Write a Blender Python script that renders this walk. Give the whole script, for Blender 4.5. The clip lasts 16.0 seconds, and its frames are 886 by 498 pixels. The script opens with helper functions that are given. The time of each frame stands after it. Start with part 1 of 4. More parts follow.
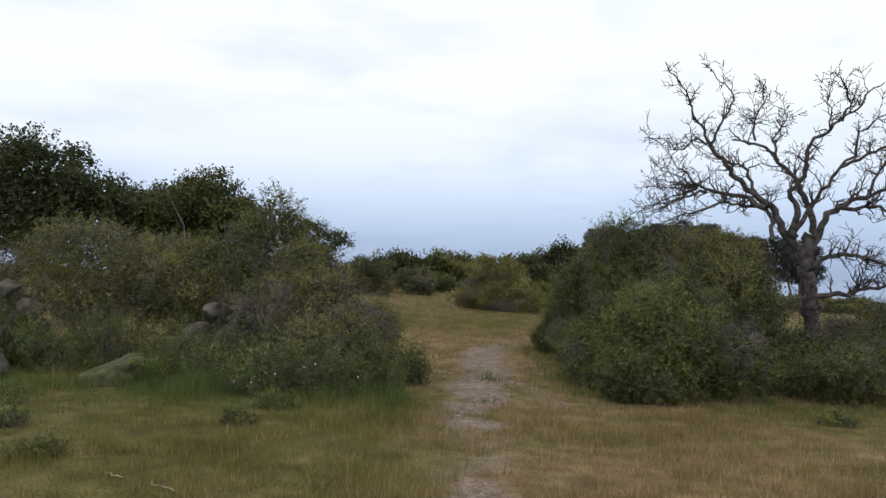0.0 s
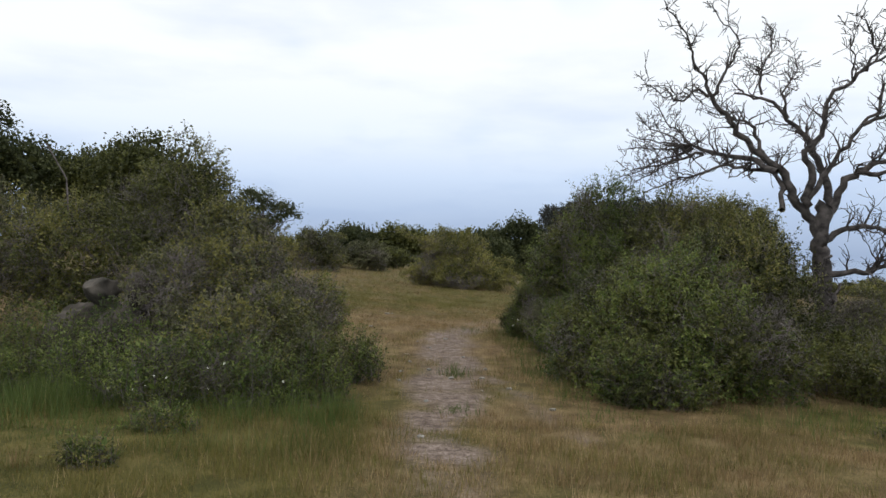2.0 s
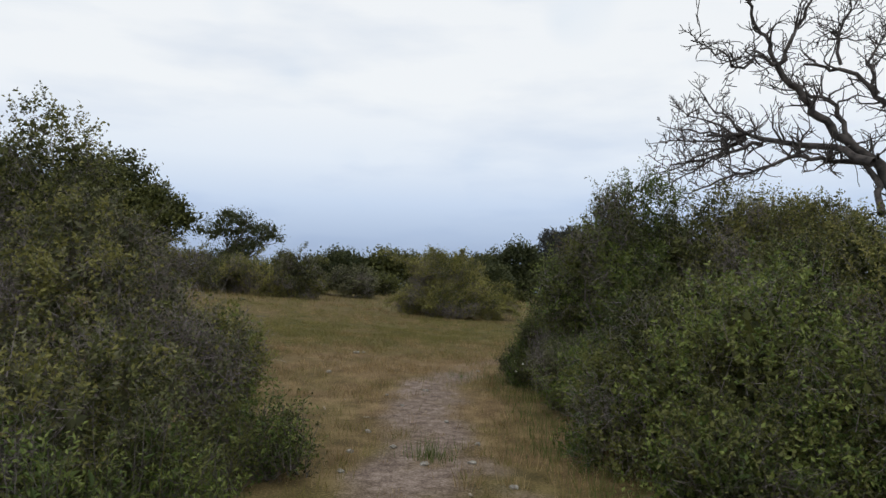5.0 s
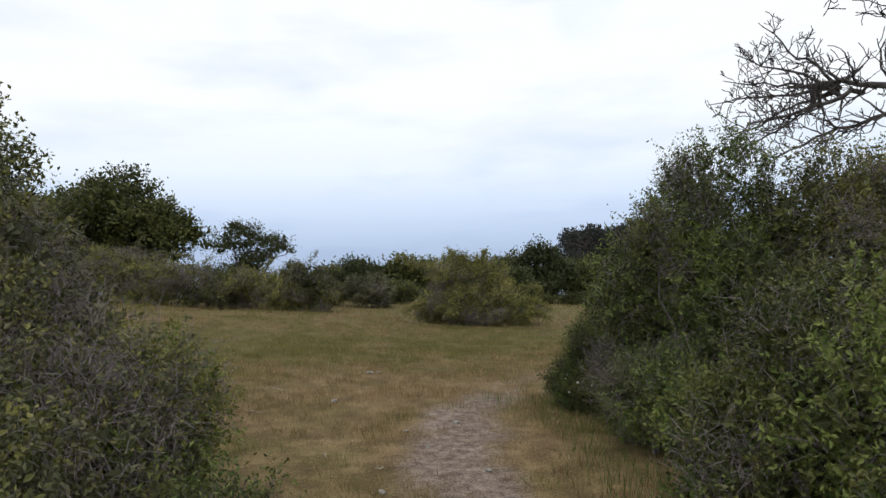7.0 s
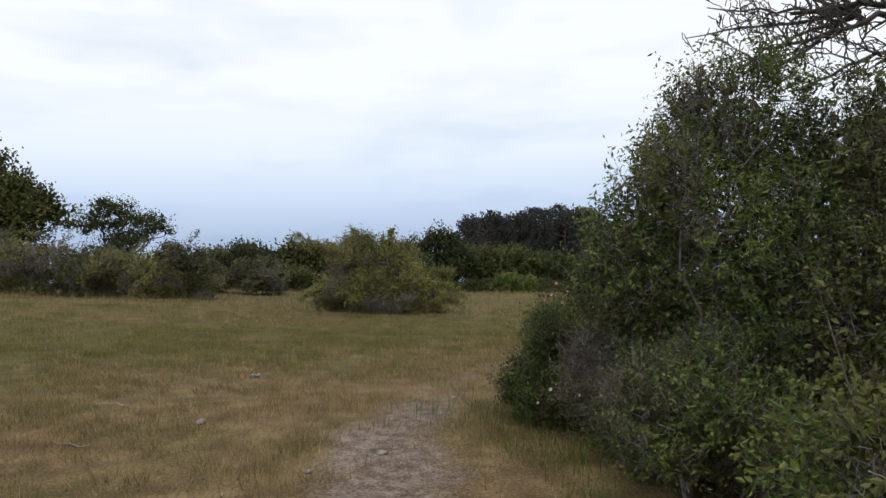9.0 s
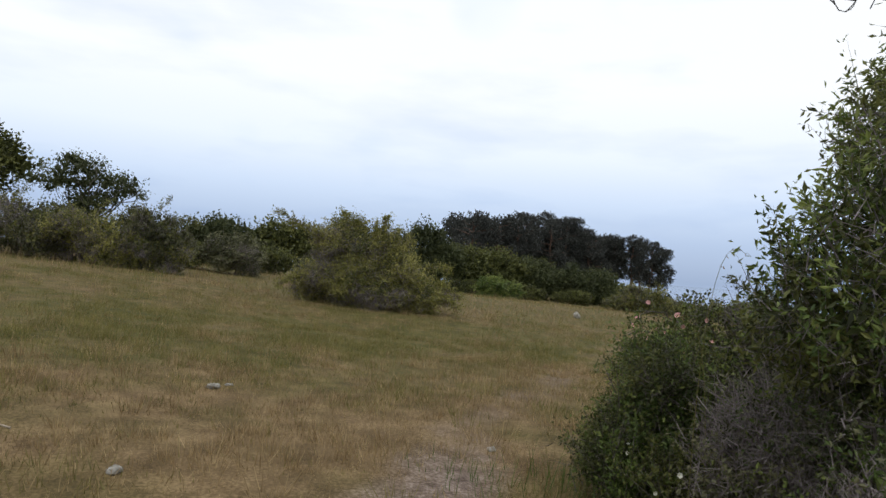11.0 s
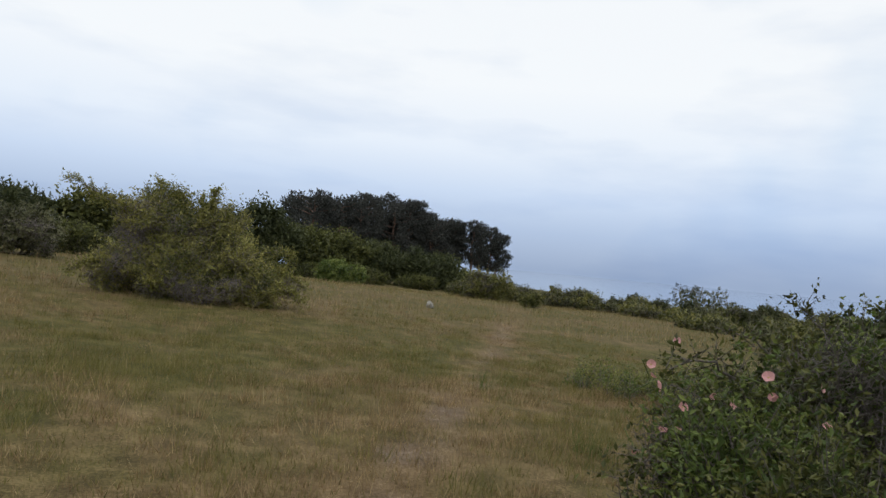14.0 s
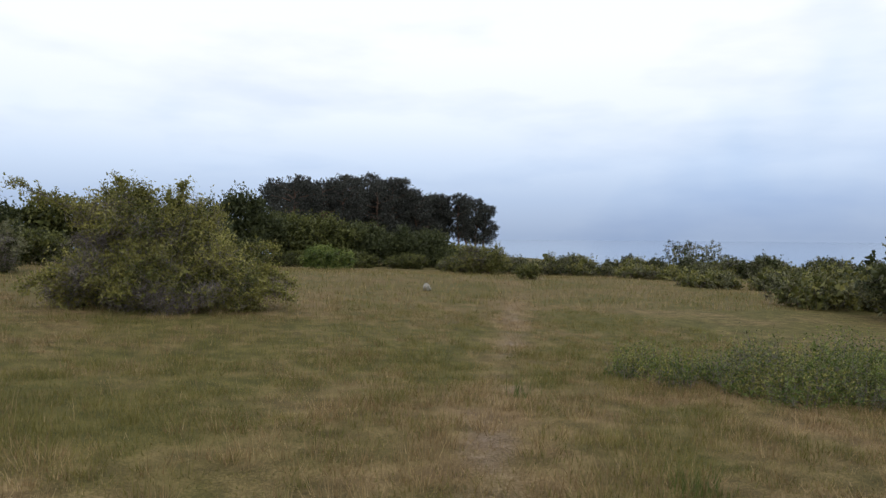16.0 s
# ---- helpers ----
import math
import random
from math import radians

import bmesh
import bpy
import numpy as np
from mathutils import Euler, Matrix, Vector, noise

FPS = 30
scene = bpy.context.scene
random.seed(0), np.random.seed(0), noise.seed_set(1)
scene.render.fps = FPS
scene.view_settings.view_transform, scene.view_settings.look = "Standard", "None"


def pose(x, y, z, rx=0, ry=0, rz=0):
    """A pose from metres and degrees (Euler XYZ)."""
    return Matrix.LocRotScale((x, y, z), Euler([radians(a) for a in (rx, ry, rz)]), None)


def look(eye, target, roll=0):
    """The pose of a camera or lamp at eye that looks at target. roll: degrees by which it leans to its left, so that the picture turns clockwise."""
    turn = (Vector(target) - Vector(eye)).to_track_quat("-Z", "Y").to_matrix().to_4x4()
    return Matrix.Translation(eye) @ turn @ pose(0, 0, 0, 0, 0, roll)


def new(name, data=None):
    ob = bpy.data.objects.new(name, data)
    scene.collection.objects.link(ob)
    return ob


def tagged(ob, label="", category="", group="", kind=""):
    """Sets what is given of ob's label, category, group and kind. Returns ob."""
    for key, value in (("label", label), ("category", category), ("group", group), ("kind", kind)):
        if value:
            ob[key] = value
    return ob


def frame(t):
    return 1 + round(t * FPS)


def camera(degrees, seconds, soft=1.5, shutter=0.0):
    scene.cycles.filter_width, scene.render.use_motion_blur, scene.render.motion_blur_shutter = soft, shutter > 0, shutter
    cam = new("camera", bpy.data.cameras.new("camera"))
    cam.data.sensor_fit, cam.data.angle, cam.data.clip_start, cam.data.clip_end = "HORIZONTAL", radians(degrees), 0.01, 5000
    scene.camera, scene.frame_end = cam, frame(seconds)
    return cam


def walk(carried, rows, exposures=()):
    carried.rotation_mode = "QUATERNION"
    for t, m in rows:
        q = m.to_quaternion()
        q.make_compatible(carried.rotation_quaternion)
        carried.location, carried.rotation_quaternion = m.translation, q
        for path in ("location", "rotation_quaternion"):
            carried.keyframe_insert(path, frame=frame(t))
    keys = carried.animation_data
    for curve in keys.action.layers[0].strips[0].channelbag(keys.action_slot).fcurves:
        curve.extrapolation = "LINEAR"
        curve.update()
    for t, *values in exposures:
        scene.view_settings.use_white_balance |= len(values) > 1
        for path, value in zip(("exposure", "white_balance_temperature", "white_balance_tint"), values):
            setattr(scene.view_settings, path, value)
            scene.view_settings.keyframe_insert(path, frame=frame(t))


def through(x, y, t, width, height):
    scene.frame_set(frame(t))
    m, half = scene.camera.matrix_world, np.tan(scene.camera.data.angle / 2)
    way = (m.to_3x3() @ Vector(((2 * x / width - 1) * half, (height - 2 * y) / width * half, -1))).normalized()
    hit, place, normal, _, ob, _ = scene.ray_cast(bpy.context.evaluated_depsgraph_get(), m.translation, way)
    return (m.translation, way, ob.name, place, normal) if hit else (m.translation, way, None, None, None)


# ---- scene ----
cam = camera(65.7, 16.0, 1.5)
PATH = [
    (0, (-0.003, -0.009, 1.466), (0.018, 1.990, 1.526), 0.74),
    (0.5, (-0.029, 0.545, 1.433), (-0.011, 2.544, 1.495), -0.53),
    (1, (-0.051, 1.085, 1.401), (0.098, 3.079, 1.443), 1.54),
    (1.5, (-0.066, 1.757, 1.386), (0.028, 3.754, 1.370), -0.16),
    (2, (-0.029, 2.438, 1.362), (0.130, 4.432, 1.355), 1.24),
    (2.5, (0.018, 3.132, 1.359), (0.326, 5.104, 1.479), -0.95),
    (3, (0.075, 3.736, 1.343), (0.283, 5.719, 1.502), 1.98),
    (3.5, (0.235, 4.278, 1.325), (0.537, 6.248, 1.493), 0.04),
    (4, (0.459, 4.736, 1.294), (0.685, 6.717, 1.448), -0.52),
    (4.2, (0.506, 4.936, 1.289), (0.689, 6.923, 1.429), 1.15),
    (6.3, (0.517, 7.065, 1.221), (0.643, 9.061, 1.238), 0.43),
    (6.5, (0.510, 7.282, 1.221), (0.608, 9.279, 1.278), 2.04),
    (7, (0.571, 7.821, 1.180), (0.685, 9.816, 1.270), -1.62),
    (7.5, (0.621, 8.422, 1.113), (0.593, 10.419, 1.226), -0.20),
    (8, (0.641, 9.045, 1.082), (0.880, 11.030, 1.155), 2.20),
    (8.2, (0.624, 9.291, 1.067), (0.912, 11.269, 1.134), -0.92),
    (10.3, (0.396, 11.736, 0.955), (0.947, 13.658, 0.983), 0.84),
    (10.5, (0.416, 11.951, 0.957), (0.939, 13.881, 0.997), -0.31),
    (11, (0.416, 12.493, 0.961), (0.890, 14.435, 1.005), 4.13),
    (11.5, (0.522, 12.934, 0.929), (1.169, 14.826, 0.938), 1.45),
    (12, (0.615, 13.418, 0.955), (1.101, 15.358, 0.896), 0.57),
    (12.5, (0.682, 13.842, 0.985), (1.324, 15.736, 0.955), 3.44),
    (13, (0.824, 14.260, 0.981), (1.652, 16.080, 0.973), 1.07),
    (13.5, (0.866, 14.659, 0.993), (1.595, 16.521, 0.998), 2.04),
    (14, (0.904, 15.037, 1.046), (1.817, 16.816, 1.075), 5.22),
    (14.5, (0.996, 15.443, 1.069), (1.992, 17.177, 1.089), 0.62),
    (15, (1.044, 15.876, 1.091), (2.042, 17.609, 1.026), 0.73),
    (15.5, (1.197, 16.215, 1.106), (2.263, 17.905, 1.024), -0.96),
    (16, (1.323, 16.571, 1.149), (2.279, 18.328, 1.107), 0.42),
]
EXPOSURES = [(0, 0.0), (2.3, 0.0), (3.0, -0.14), (3.5, -0.24), (4.2, -0.27), (6.3, 0.0), (7.0, 0.0), (7.5, -0.12), (8.2, -0.1), (10.3, 0.0), (13.0, 0.0), (14.0, -0.12), (14.5, -0.13), (15.2, -0.08), (15.5, -0.1), (16.0, 0.0)]
walk(cam, [(t, look(eye, target, roll)) for t, eye, target, roll in PATH], EXPOSURES)

# ---- world and light ----
SUN_EL, SUN_AZ = 58.0, 200.0
world = bpy.data.worlds.new("overcast_sky")
scene.world = world
world.use_nodes = True
wn, wl = world.node_tree.nodes, world.node_tree.links
wn.clear()
w_out = wn.new("ShaderNodeOutputWorld")
w_bg = wn.new("ShaderNodeBackground")
w_sky = wn.new("ShaderNodeTexSky")
w_sky.sky_type, w_sky.sun_disc = "NISHITA", False
w_sky.sun_elevation, w_sky.sun_rotation = radians(SUN_EL), radians(SUN_AZ)
w_co = wn.new("ShaderNodeTexCoord")
w_sep = wn.new("ShaderNodeSeparateXYZ")
wl.new(w_co.outputs["Generated"], w_sep.inputs[0])
w_ramp = wn.new("ShaderNodeValToRGB")
stops = [(0.0, (0.33, 0.425, 0.61)), (0.05, (0.43, 0.54, 0.75)), (0.10, (0.60, 0.71, 0.90)), (0.16, (0.81, 0.88, 0.98)), (0.25, (0.94, 0.97, 1.0)), (1.0, (0.96, 0.98, 1.0))]
while len(w_ramp.color_ramp.elements) < len(stops):
    w_ramp.color_ramp.elements.new(0.5)
for el, (at, col) in zip(w_ramp.color_ramp.elements, stops):
    el.position, el.color = at, (*col, 1)
wl.new(w_sep.outputs["Z"], w_ramp.inputs[0])
# soft cloud mottling, drawn out along the horizon
w_map = wn.new("ShaderNodeMapping")
w_map.inputs["Scale"].default_value = (2.2, 2.2, 9.0)
wl.new(w_co.outputs["Generated"], w_map.inputs[0])
w_noise = wn.new("ShaderNodeTexNoise")
w_noise.inputs["Scale"].default_value, w_noise.inputs["Detail"].default_value = 1.6, 5.0
wl.new(w_map.outputs[0], w_noise.inputs[0])
w_cr = wn.new("ShaderNodeValToRGB")
w_cr.color_ramp.elements[0].position, w_cr.color_ramp.elements[0].color = 0.30, (0.72, 0.79, 0.90, 1)
w_cr.color_ramp.elements[1].position, w_cr.color_ramp.elements[1].color = 0.52, (1.04, 1.04, 1.03, 1)
wl.new(w_noise.outputs[0], w_cr.inputs[0])
w_mul = wn.new("ShaderNodeMix")
w_mul.data_type, w_mul.blend_type = "RGBA", "MULTIPLY"
w_mul.inputs["Factor"].default_value = 0.48
wl.new(w_ramp.outputs[0], w_mul.inputs["A"])
wl.new(w_cr.outputs[0], w_mul.inputs["B"])
w_gap = wn.new("ShaderNodeTexNoise")
w_gap.inputs["Scale"].default_value, w_gap.inputs["Detail"].default_value = 3.4, 3.0
wl.new(w_co.outputs["Generated"], w_gap.inputs[0])
w_gr = wn.new("ShaderNodeValToRGB")
w_gr.color_ramp.elements[0].position, w_gr.color_ramp.elements[0].color = 0.26, (0.66, 0.78, 0.92, 1)
w_gr.color_ramp.elements[1].position, w_gr.color_ramp.elements[1].color = 0.42, (1, 1, 1, 1)
wl.new(w_gap.outputs[0], w_gr.inputs[0])
w_mul2 = wn.new("ShaderNodeMix")
w_mul2.data_type, w_mul2.blend_type = "RGBA", "MULTIPLY"
w_mul2.inputs["Factor"].default_value = 0.5
wl.new(w_mul.outputs[2], w_mul2.inputs["A"])
wl.new(w_gr.outputs[0], w_mul2.inputs["B"])
w_sc = wn.new("ShaderNodeMix")
w_sc.data_type, w_sc.blend_type = "RGBA", "MULTIPLY"
w_sc.inputs["Factor"].default_value = 1.0
w_sc.inputs["B"].default_value = (0.1, 0.1, 0.1, 1)
wl.new(w_sky.outputs[0], w_sc.inputs["A"])
w_mix = wn.new("ShaderNodeMix")
w_mix.data_type = "RGBA"
w_mix.inputs["Factor"].default_value = 0.92
wl.new(w_sc.outputs[2], w_mix.inputs["A"])
wl.new(w_mul2.outputs[2], w_mix.inputs["B"])
wl.new(w_mix.outputs[2], w_bg.inputs[0])
w_bg.inputs[1].default_value = 1.1
wl.new(w_bg.outputs[0], w_out.inputs[0])

sun_data = bpy.data.lights.new("sun", "SUN")
sun_data.energy, sun_data.angle, sun_data.color = 0.7, radians(25), (1.0, 0.97, 0.92)
sun = new("sun", sun_data)
sun.rotation_euler = (radians(90 - SUN_EL), 0, radians(180 - SUN_AZ))


# ---- materials ----
def material(name, rough=0.8):
    m = bpy.data.materials.new(name)
    m.use_nodes = True
    bsdf = m.node_tree.nodes["Principled BSDF"]
    bsdf.inputs["Roughness"].default_value = rough
    bsdf.inputs["Specular IOR Level"].default_value = 0.3
    return m, m.node_tree.nodes, m.node_tree.links, bsdf


def ramp(nodes, stops):
    r = nodes.new("ShaderNodeValToRGB")
    while len(r.color_ramp.elements) < len(stops):
        r.color_ramp.elements.new(0.5)
    for el, (at, col) in zip(r.color_ramp.elements, stops):
        el.position, el.color = at, (*col, 1)
    return r


def leaf_material(name, stops, rough=0.55, patch=0.5, through=0.25):
    """Leaves: each its own tone, with patches of tone over the crown and some light let through."""
    m, nodes, links, bsdf = material(name, rough)
    geo = nodes.new("ShaderNodeNewGeometry")
    co = nodes.new("ShaderNodeTexCoord")
    n = nodes.new("ShaderNodeTexNoise")
    n.inputs["Scale"].default_value, n.inputs["Detail"].default_value = 1.3, 3.0
    links.new(co.outputs["Object"], n.inputs[0])
    mix = nodes.new("ShaderNodeMix")
    mix.inputs["Factor"].default_value = patch
    links.new(geo.outputs["Random Per Island"], mix.inputs["A"])
    links.new(n.outputs[0], mix.inputs["B"])
    # tone: painted highlight and shade, added to the leaf's place on the ramp
    highlight_attr = nodes.new("ShaderNodeAttribute")
    highlight_attr.attribute_name = "tone"
    add = nodes.new("ShaderNodeMath")
    links.new(mix.outputs[0], add.inputs[0])
    links.new(highlight_attr.outputs["Fac"], add.inputs[1])
    r = ramp(nodes, stops)
    links.new(add.outputs[0], r.inputs[0])
    links.new(r.outputs[0], bsdf.inputs["Base Color"])
    tr = nodes.new("ShaderNodeBsdfTranslucent")
    links.new(r.outputs[0], tr.inputs[0])
    ms = nodes.new("ShaderNodeMixShader")
    ms.inputs[0].default_value = through
    links.new(bsdf.outputs[0], ms.inputs[1])
    links.new(tr.outputs[0], ms.inputs[2])
    links.new(ms.outputs[0], nodes["Material Output"].inputs[0])
    return m


def bark_material(name, a, b, scale=14.0, rough=0.9):
    m, nodes, links, bsdf = material(name, rough)
    co = nodes.new("ShaderNodeTexCoord")
    n = nodes.new("ShaderNodeTexNoise")
    n.inputs["Scale"].default_value, n.inputs["Detail"].default_value = scale, 6.0
    links.new(co.outputs["Object"], n.inputs[0])
    r = ramp(nodes, [(0.3, a), (0.68, b)])
    links.new(n.outputs[0], r.inputs[0])
    links.new(r.outputs[0], bsdf.inputs["Base Color"])
    bump = nodes.new("ShaderNodeBump")
    bump.inputs["Strength"].default_value, bump.inputs["Distance"].default_value = 0.6, 0.02
    links.new(n.outputs[0], bump.inputs["Height"])
    links.new(bump.outputs[0], bsdf.inputs["Normal"])
    return m


LEAF_DARK = leaf_material("leaf_dark_green", [(0.25, (0.031, 0.037, 0.011)), (0.5, (0.070, 0.079, 0.021)), (0.75, (0.150, 0.155, 0.044))])
LEAF_GREEN = leaf_material("leaf_fresh_green", [(0.25, (0.050, 0.078, 0.018)), (0.5, (0.100, 0.142, 0.031)), (0.75, (0.19, 0.225, 0.055))])
LEAF_OLIVE = leaf_material("leaf_olive", [(0.25, (0.060, 0.068, 0.020)), (0.5, (0.125, 0.130, 0.036)), (0.75, (0.23, 0.215, 0.062))])
LEAF_GREY = leaf_material("leaf_grey_green", [(0.25, (0.050, 0.055, 0.025)), (0.5, (0.095, 0.100, 0.046)), (0.75, (0.17, 0.165, 0.085))])
LEAF_YELLOW = leaf_material("leaf_yellow_green", [(0.25, (0.10, 0.11, 0.028)), (0.5, (0.19, 0.19, 0.046)), (0.75, (0.33, 0.30, 0.085))])
LEAF_OAK = leaf_material("leaf_oak", [(0.2, (0.030, 0.039, 0.015)), (0.55, (0.060, 0.071, 0.026)), (0.85, (0.108, 0.118, 0.044))])
NEEDLE = leaf_material("pine_needles", [(0.2, (0.024, 0.026, 0.023)), (0.6, (0.044, 0.047, 0.040)), (0.9, (0.072, 0.075, 0.062))], through=0.08)
PETAL = leaf_material("rose_petal", [(0.2, (0.62, 0.30, 0.30)), (0.8, (0.80, 0.48, 0.46))], through=0.3)
WHITE_PETAL = leaf_material("white_petal", [(0.2, (0.55, 0.55, 0.45)), (0.8, (0.75, 0.75, 0.66))])
GRASS = leaf_material("grass_blades", [(0.25, (0.085, 0.090, 0.024)), (0.5, (0.165, 0.152, 0.042)), (0.75, (0.28, 0.23, 0.078))], patch=0.65)
STRAW = leaf_material("straw_blades", [(0.25, (0.165, 0.110, 0.050)), (0.5, (0.285, 0.198, 0.097)), (0.75, (0.47, 0.355, 0.188))], patch=0.5)
LUSH = leaf_material("lush_grass_blades", [(0.2, (0.060, 0.095, 0.022)), (0.55, (0.10, 0.14, 0.035)), (0.85, (0.17, 0.19, 0.06))])
TWIG = bark_material("twig_bark", (0.075, 0.062, 0.055), (0.17, 0.15, 0.135), 20)
GREY_TWIG = bark_material("grey_twig_bark", (0.115, 0.094, 0.090), (0.26, 0.226, 0.220), 20)
DEAD = bark_material("dead_wood", (0.024, 0.021, 0.020), (0.115, 0.100, 0.092), 9)
PINE_BARK = bark_material("pine_bark", (0.06, 0.042, 0.035), (0.20, 0.12, 0.085), 5)
STONE = bark_material("lichen_stone", (0.032, 0.029, 0.023), (0.125, 0.108, 0.090), 7)
PALE_STONE = bark_material("pale_stone", (0.13, 0.12, 0.10), (0.40, 0.38, 0.34), 14)
MOSS = bark_material("mossy_stone", (0.026, 0.034, 0.010), (0.095, 0.095, 0.045), 9)

# ---- ground ----
GY = [-400, -20, -5, 0, 5, 9, 12, 14.5, 17, 20, 25, 30, 36, 47, 62, 100, 140, 220]
GZ = [0.6, 0.15, 0.02, -0.03, -0.21, -0.42, -0.52, -0.50, -0.36, -0.32, -0.42, -0.26, -0.30, -0.14, -0.7, -1.5, -2.0, -4.0]
CY = [-20, 0, 14, 20, 35, 47, 60, 140]
CZ = [0.0, -0.02, -0.03, -0.055, -0.05, -0.05, -0.045, -0.02]
LZ = [0.0, -0.02, -0.03, -0.055, -0.07, -0.06, -0.045, -0.02]
SEA = -28.0
_fine = np.arange(-400, 221, 0.5)
_k = np.ones(7) / 7
_GZS = np.convolve(np.pad(np.interp(_fine, GY, GZ), 3, mode="edge"), _k, "valid")
_GZS = np.convolve(np.pad(_GZS, 3, mode="edge"), _k, "valid")


def path_x(y):
    """The middle of the trodden path at y."""
    return np.interp(y, [-10, 0, 2, 4.5, 9, 13, 16, 18, 20.5, 27.5, 45], [-0.1, 0.0, 0.12, 0.25, 0.5, 0.95, 1.15, 2.0, 3.8, 8.8, 21.0])


_lattice = np.random.default_rng(77).uniform(-1, 1, (256, 256))


def patchy(x, y, s, seed=0):
    """Uneven patches about -1 to 1, s metres across, in two sizes."""
    x, y = np.asarray(x, float), np.asarray(y, float)
    total = 0
    for k, amp in ((1.0, 0.65), (2.7, 0.35)):
        a, b = x / s * k + seed * 13.7, y / s * k + seed * 7.3
        i, j = np.floor(a).astype(np.int64), np.floor(b).astype(np.int64)
        u, v = a - i, b - j
        u, v = u * u * (3 - 2 * u), v * v * (3 - 2 * v)
        g = lambda p, q: _lattice[p % 256, q % 256]
        total = total + amp * ((g(i, j) * (1 - u) + g(i + 1, j) * u) * (1 - v) + (g(i, j + 1) * (1 - u) + g(i + 1, j + 1) * u) * v)
    return total * 1.5


def wave(x, y, s, seed=0.0):
    """A cheap smooth noise about -1 to 1, s metres across."""
    a, b = x / s + seed, y / s - seed * 1.7
    return (np.sin(a * 2.1 + 1.3 * np.sin(b * 1.7)) + np.sin(b * 2.6 + 1.1 * np.sin(a * 1.9 + seed)) + np.sin((a + b) * 1.37 + seed)) / 3


def gz(x, y):
    """Height of the ground."""
    x, y = np.asarray(x, float), np.asarray(y, float)
    z = np.interp(y, _fine, _GZS)
    xc = 60 * np.tanh((x - 1.5) / 60)
    slope = np.where(xc > 0, np.interp(y, CY, CZ), np.interp(y, CY, LZ))
    z = z + slope * xc
    z = z + 0.018 * wave(x, y, 1.1) + 0.03 * wave(x, y, 3.7, 2.0)
    far = np.maximum(np.maximum(0, x - 78 + 0.25 * (y - 118)), np.maximum(0, y - 170) * 0.9)
    far = np.maximum(far, np.maximum(0, 0.75 * x + 0.66 * y - 80) * np.clip((x / np.maximum(y, 1) - 0.66) * 6, 0, 1))
    return z - 34 * (1 - np.exp(-(far / 60) ** 2))


def worn(x, y):
    """How bare of grass the ground is, 0 to 1."""
    d = np.abs(x - path_x(y) + 0.14 * patchy(x, y, 1.1, 5))
    half = np.interp(y, [-5, 2, 5, 9, 12, 15, 17, 19, 22, 30], [0.16, 0.20, 0.24, 0.32, 0.52, 0.54, 0.44, 0.30, 0.35, 0.3])
    w = 1 / (1 + np.exp(np.clip((d - half) / 0.11, -40, 40)))
    w = w * np.interp(y, [-10, 4, 8, 11, 15, 17, 18.5, 22, 30, 40], [0.75, 0.85, 0.9, 0.95, 0.95, 0.65, 0.42, 0.42, 0.38, 0.1])
    d2 = np.abs(x - (path_x(y) + np.interp(y, [6, 9.5, 12.5, 14], [1.9, 1.25, 0.55, 0.1])))
    w2 = np.interp(y, [5, 8, 9, 13, 14], [0, 0, 0.75, 0.75, 0]) / (1 + np.exp(np.clip((d2 - 0.2) / 0.1, -40, 40)))
    return np.clip(np.maximum(w, w2) + 0.55 * (patchy(x, y, 0.5, 6) - 0.1) * np.maximum(w, w2), 0, 1)


def green(x, y):
    """How green the sward is, 0 to 1."""
    left = 1 / (1 + np.exp(np.clip((x - path_x(y) + 0.7) / 0.5, -40, 40)))
    near = np.interp(y, [0, 12, 14.5, 16], [1, 1, 0.3, 0])
    g = 0.75 * left * near
    right = 1 / (1 + np.exp(np.clip(-(x - 4.6) / 0.5, -40, 40))) * np.interp(y, [0, 10, 11], [0.6, 0.6, 0])
    band = np.exp(-((y - 25.5 - 0.25 * (x - 4)) / 4.6) ** 2) * 0.68
    far = np.interp(y, [20, 34], [0, 0.42])
    track = 0.55 * np.exp(-((x - path_x(y)) / 0.55) ** 2) * np.interp(y, [15, 18, 30, 45], [0, 1, 1, 0.3])
    return np.clip(np.maximum.reduce([g, right, band, far]) - track + 0.34 * patchy(x, y, 1.6, 3) + 0.30 * patchy(x, y, 0.45, 4) + 0.25, 0, 1)


def axis(parts):
    return np.unique(np.round(np.concatenate([np.arange(a, b, s) for a, b, s in parts]), 4))


gx_ax = axis([(-2800, -400, 300), (-400, -60, 20), (-60, -14, 2), (-14, 16, 0.16), (16, 60, 1.5), (60, 220, 8), (220, 2801, 300)])
gy_ax = axis([(-2800, -400, 300), (-400, -40, 24), (-40, -2, 1.5), (-2, 34, 0.16), (34, 70, 1.0), (70, 260, 8), (260, 2801, 300)])
XX, YY = np.meshgrid(gx_ax, gy_ax)
ZZ = gz(XX, YY)


def link(name, me, mat, parent=None, label=""):
    me.materials.append(mat)
    ob = new(name, me)
    if parent is not None:
        ob.parent = parent
    if label:
        ob["label"] = label
    return ob


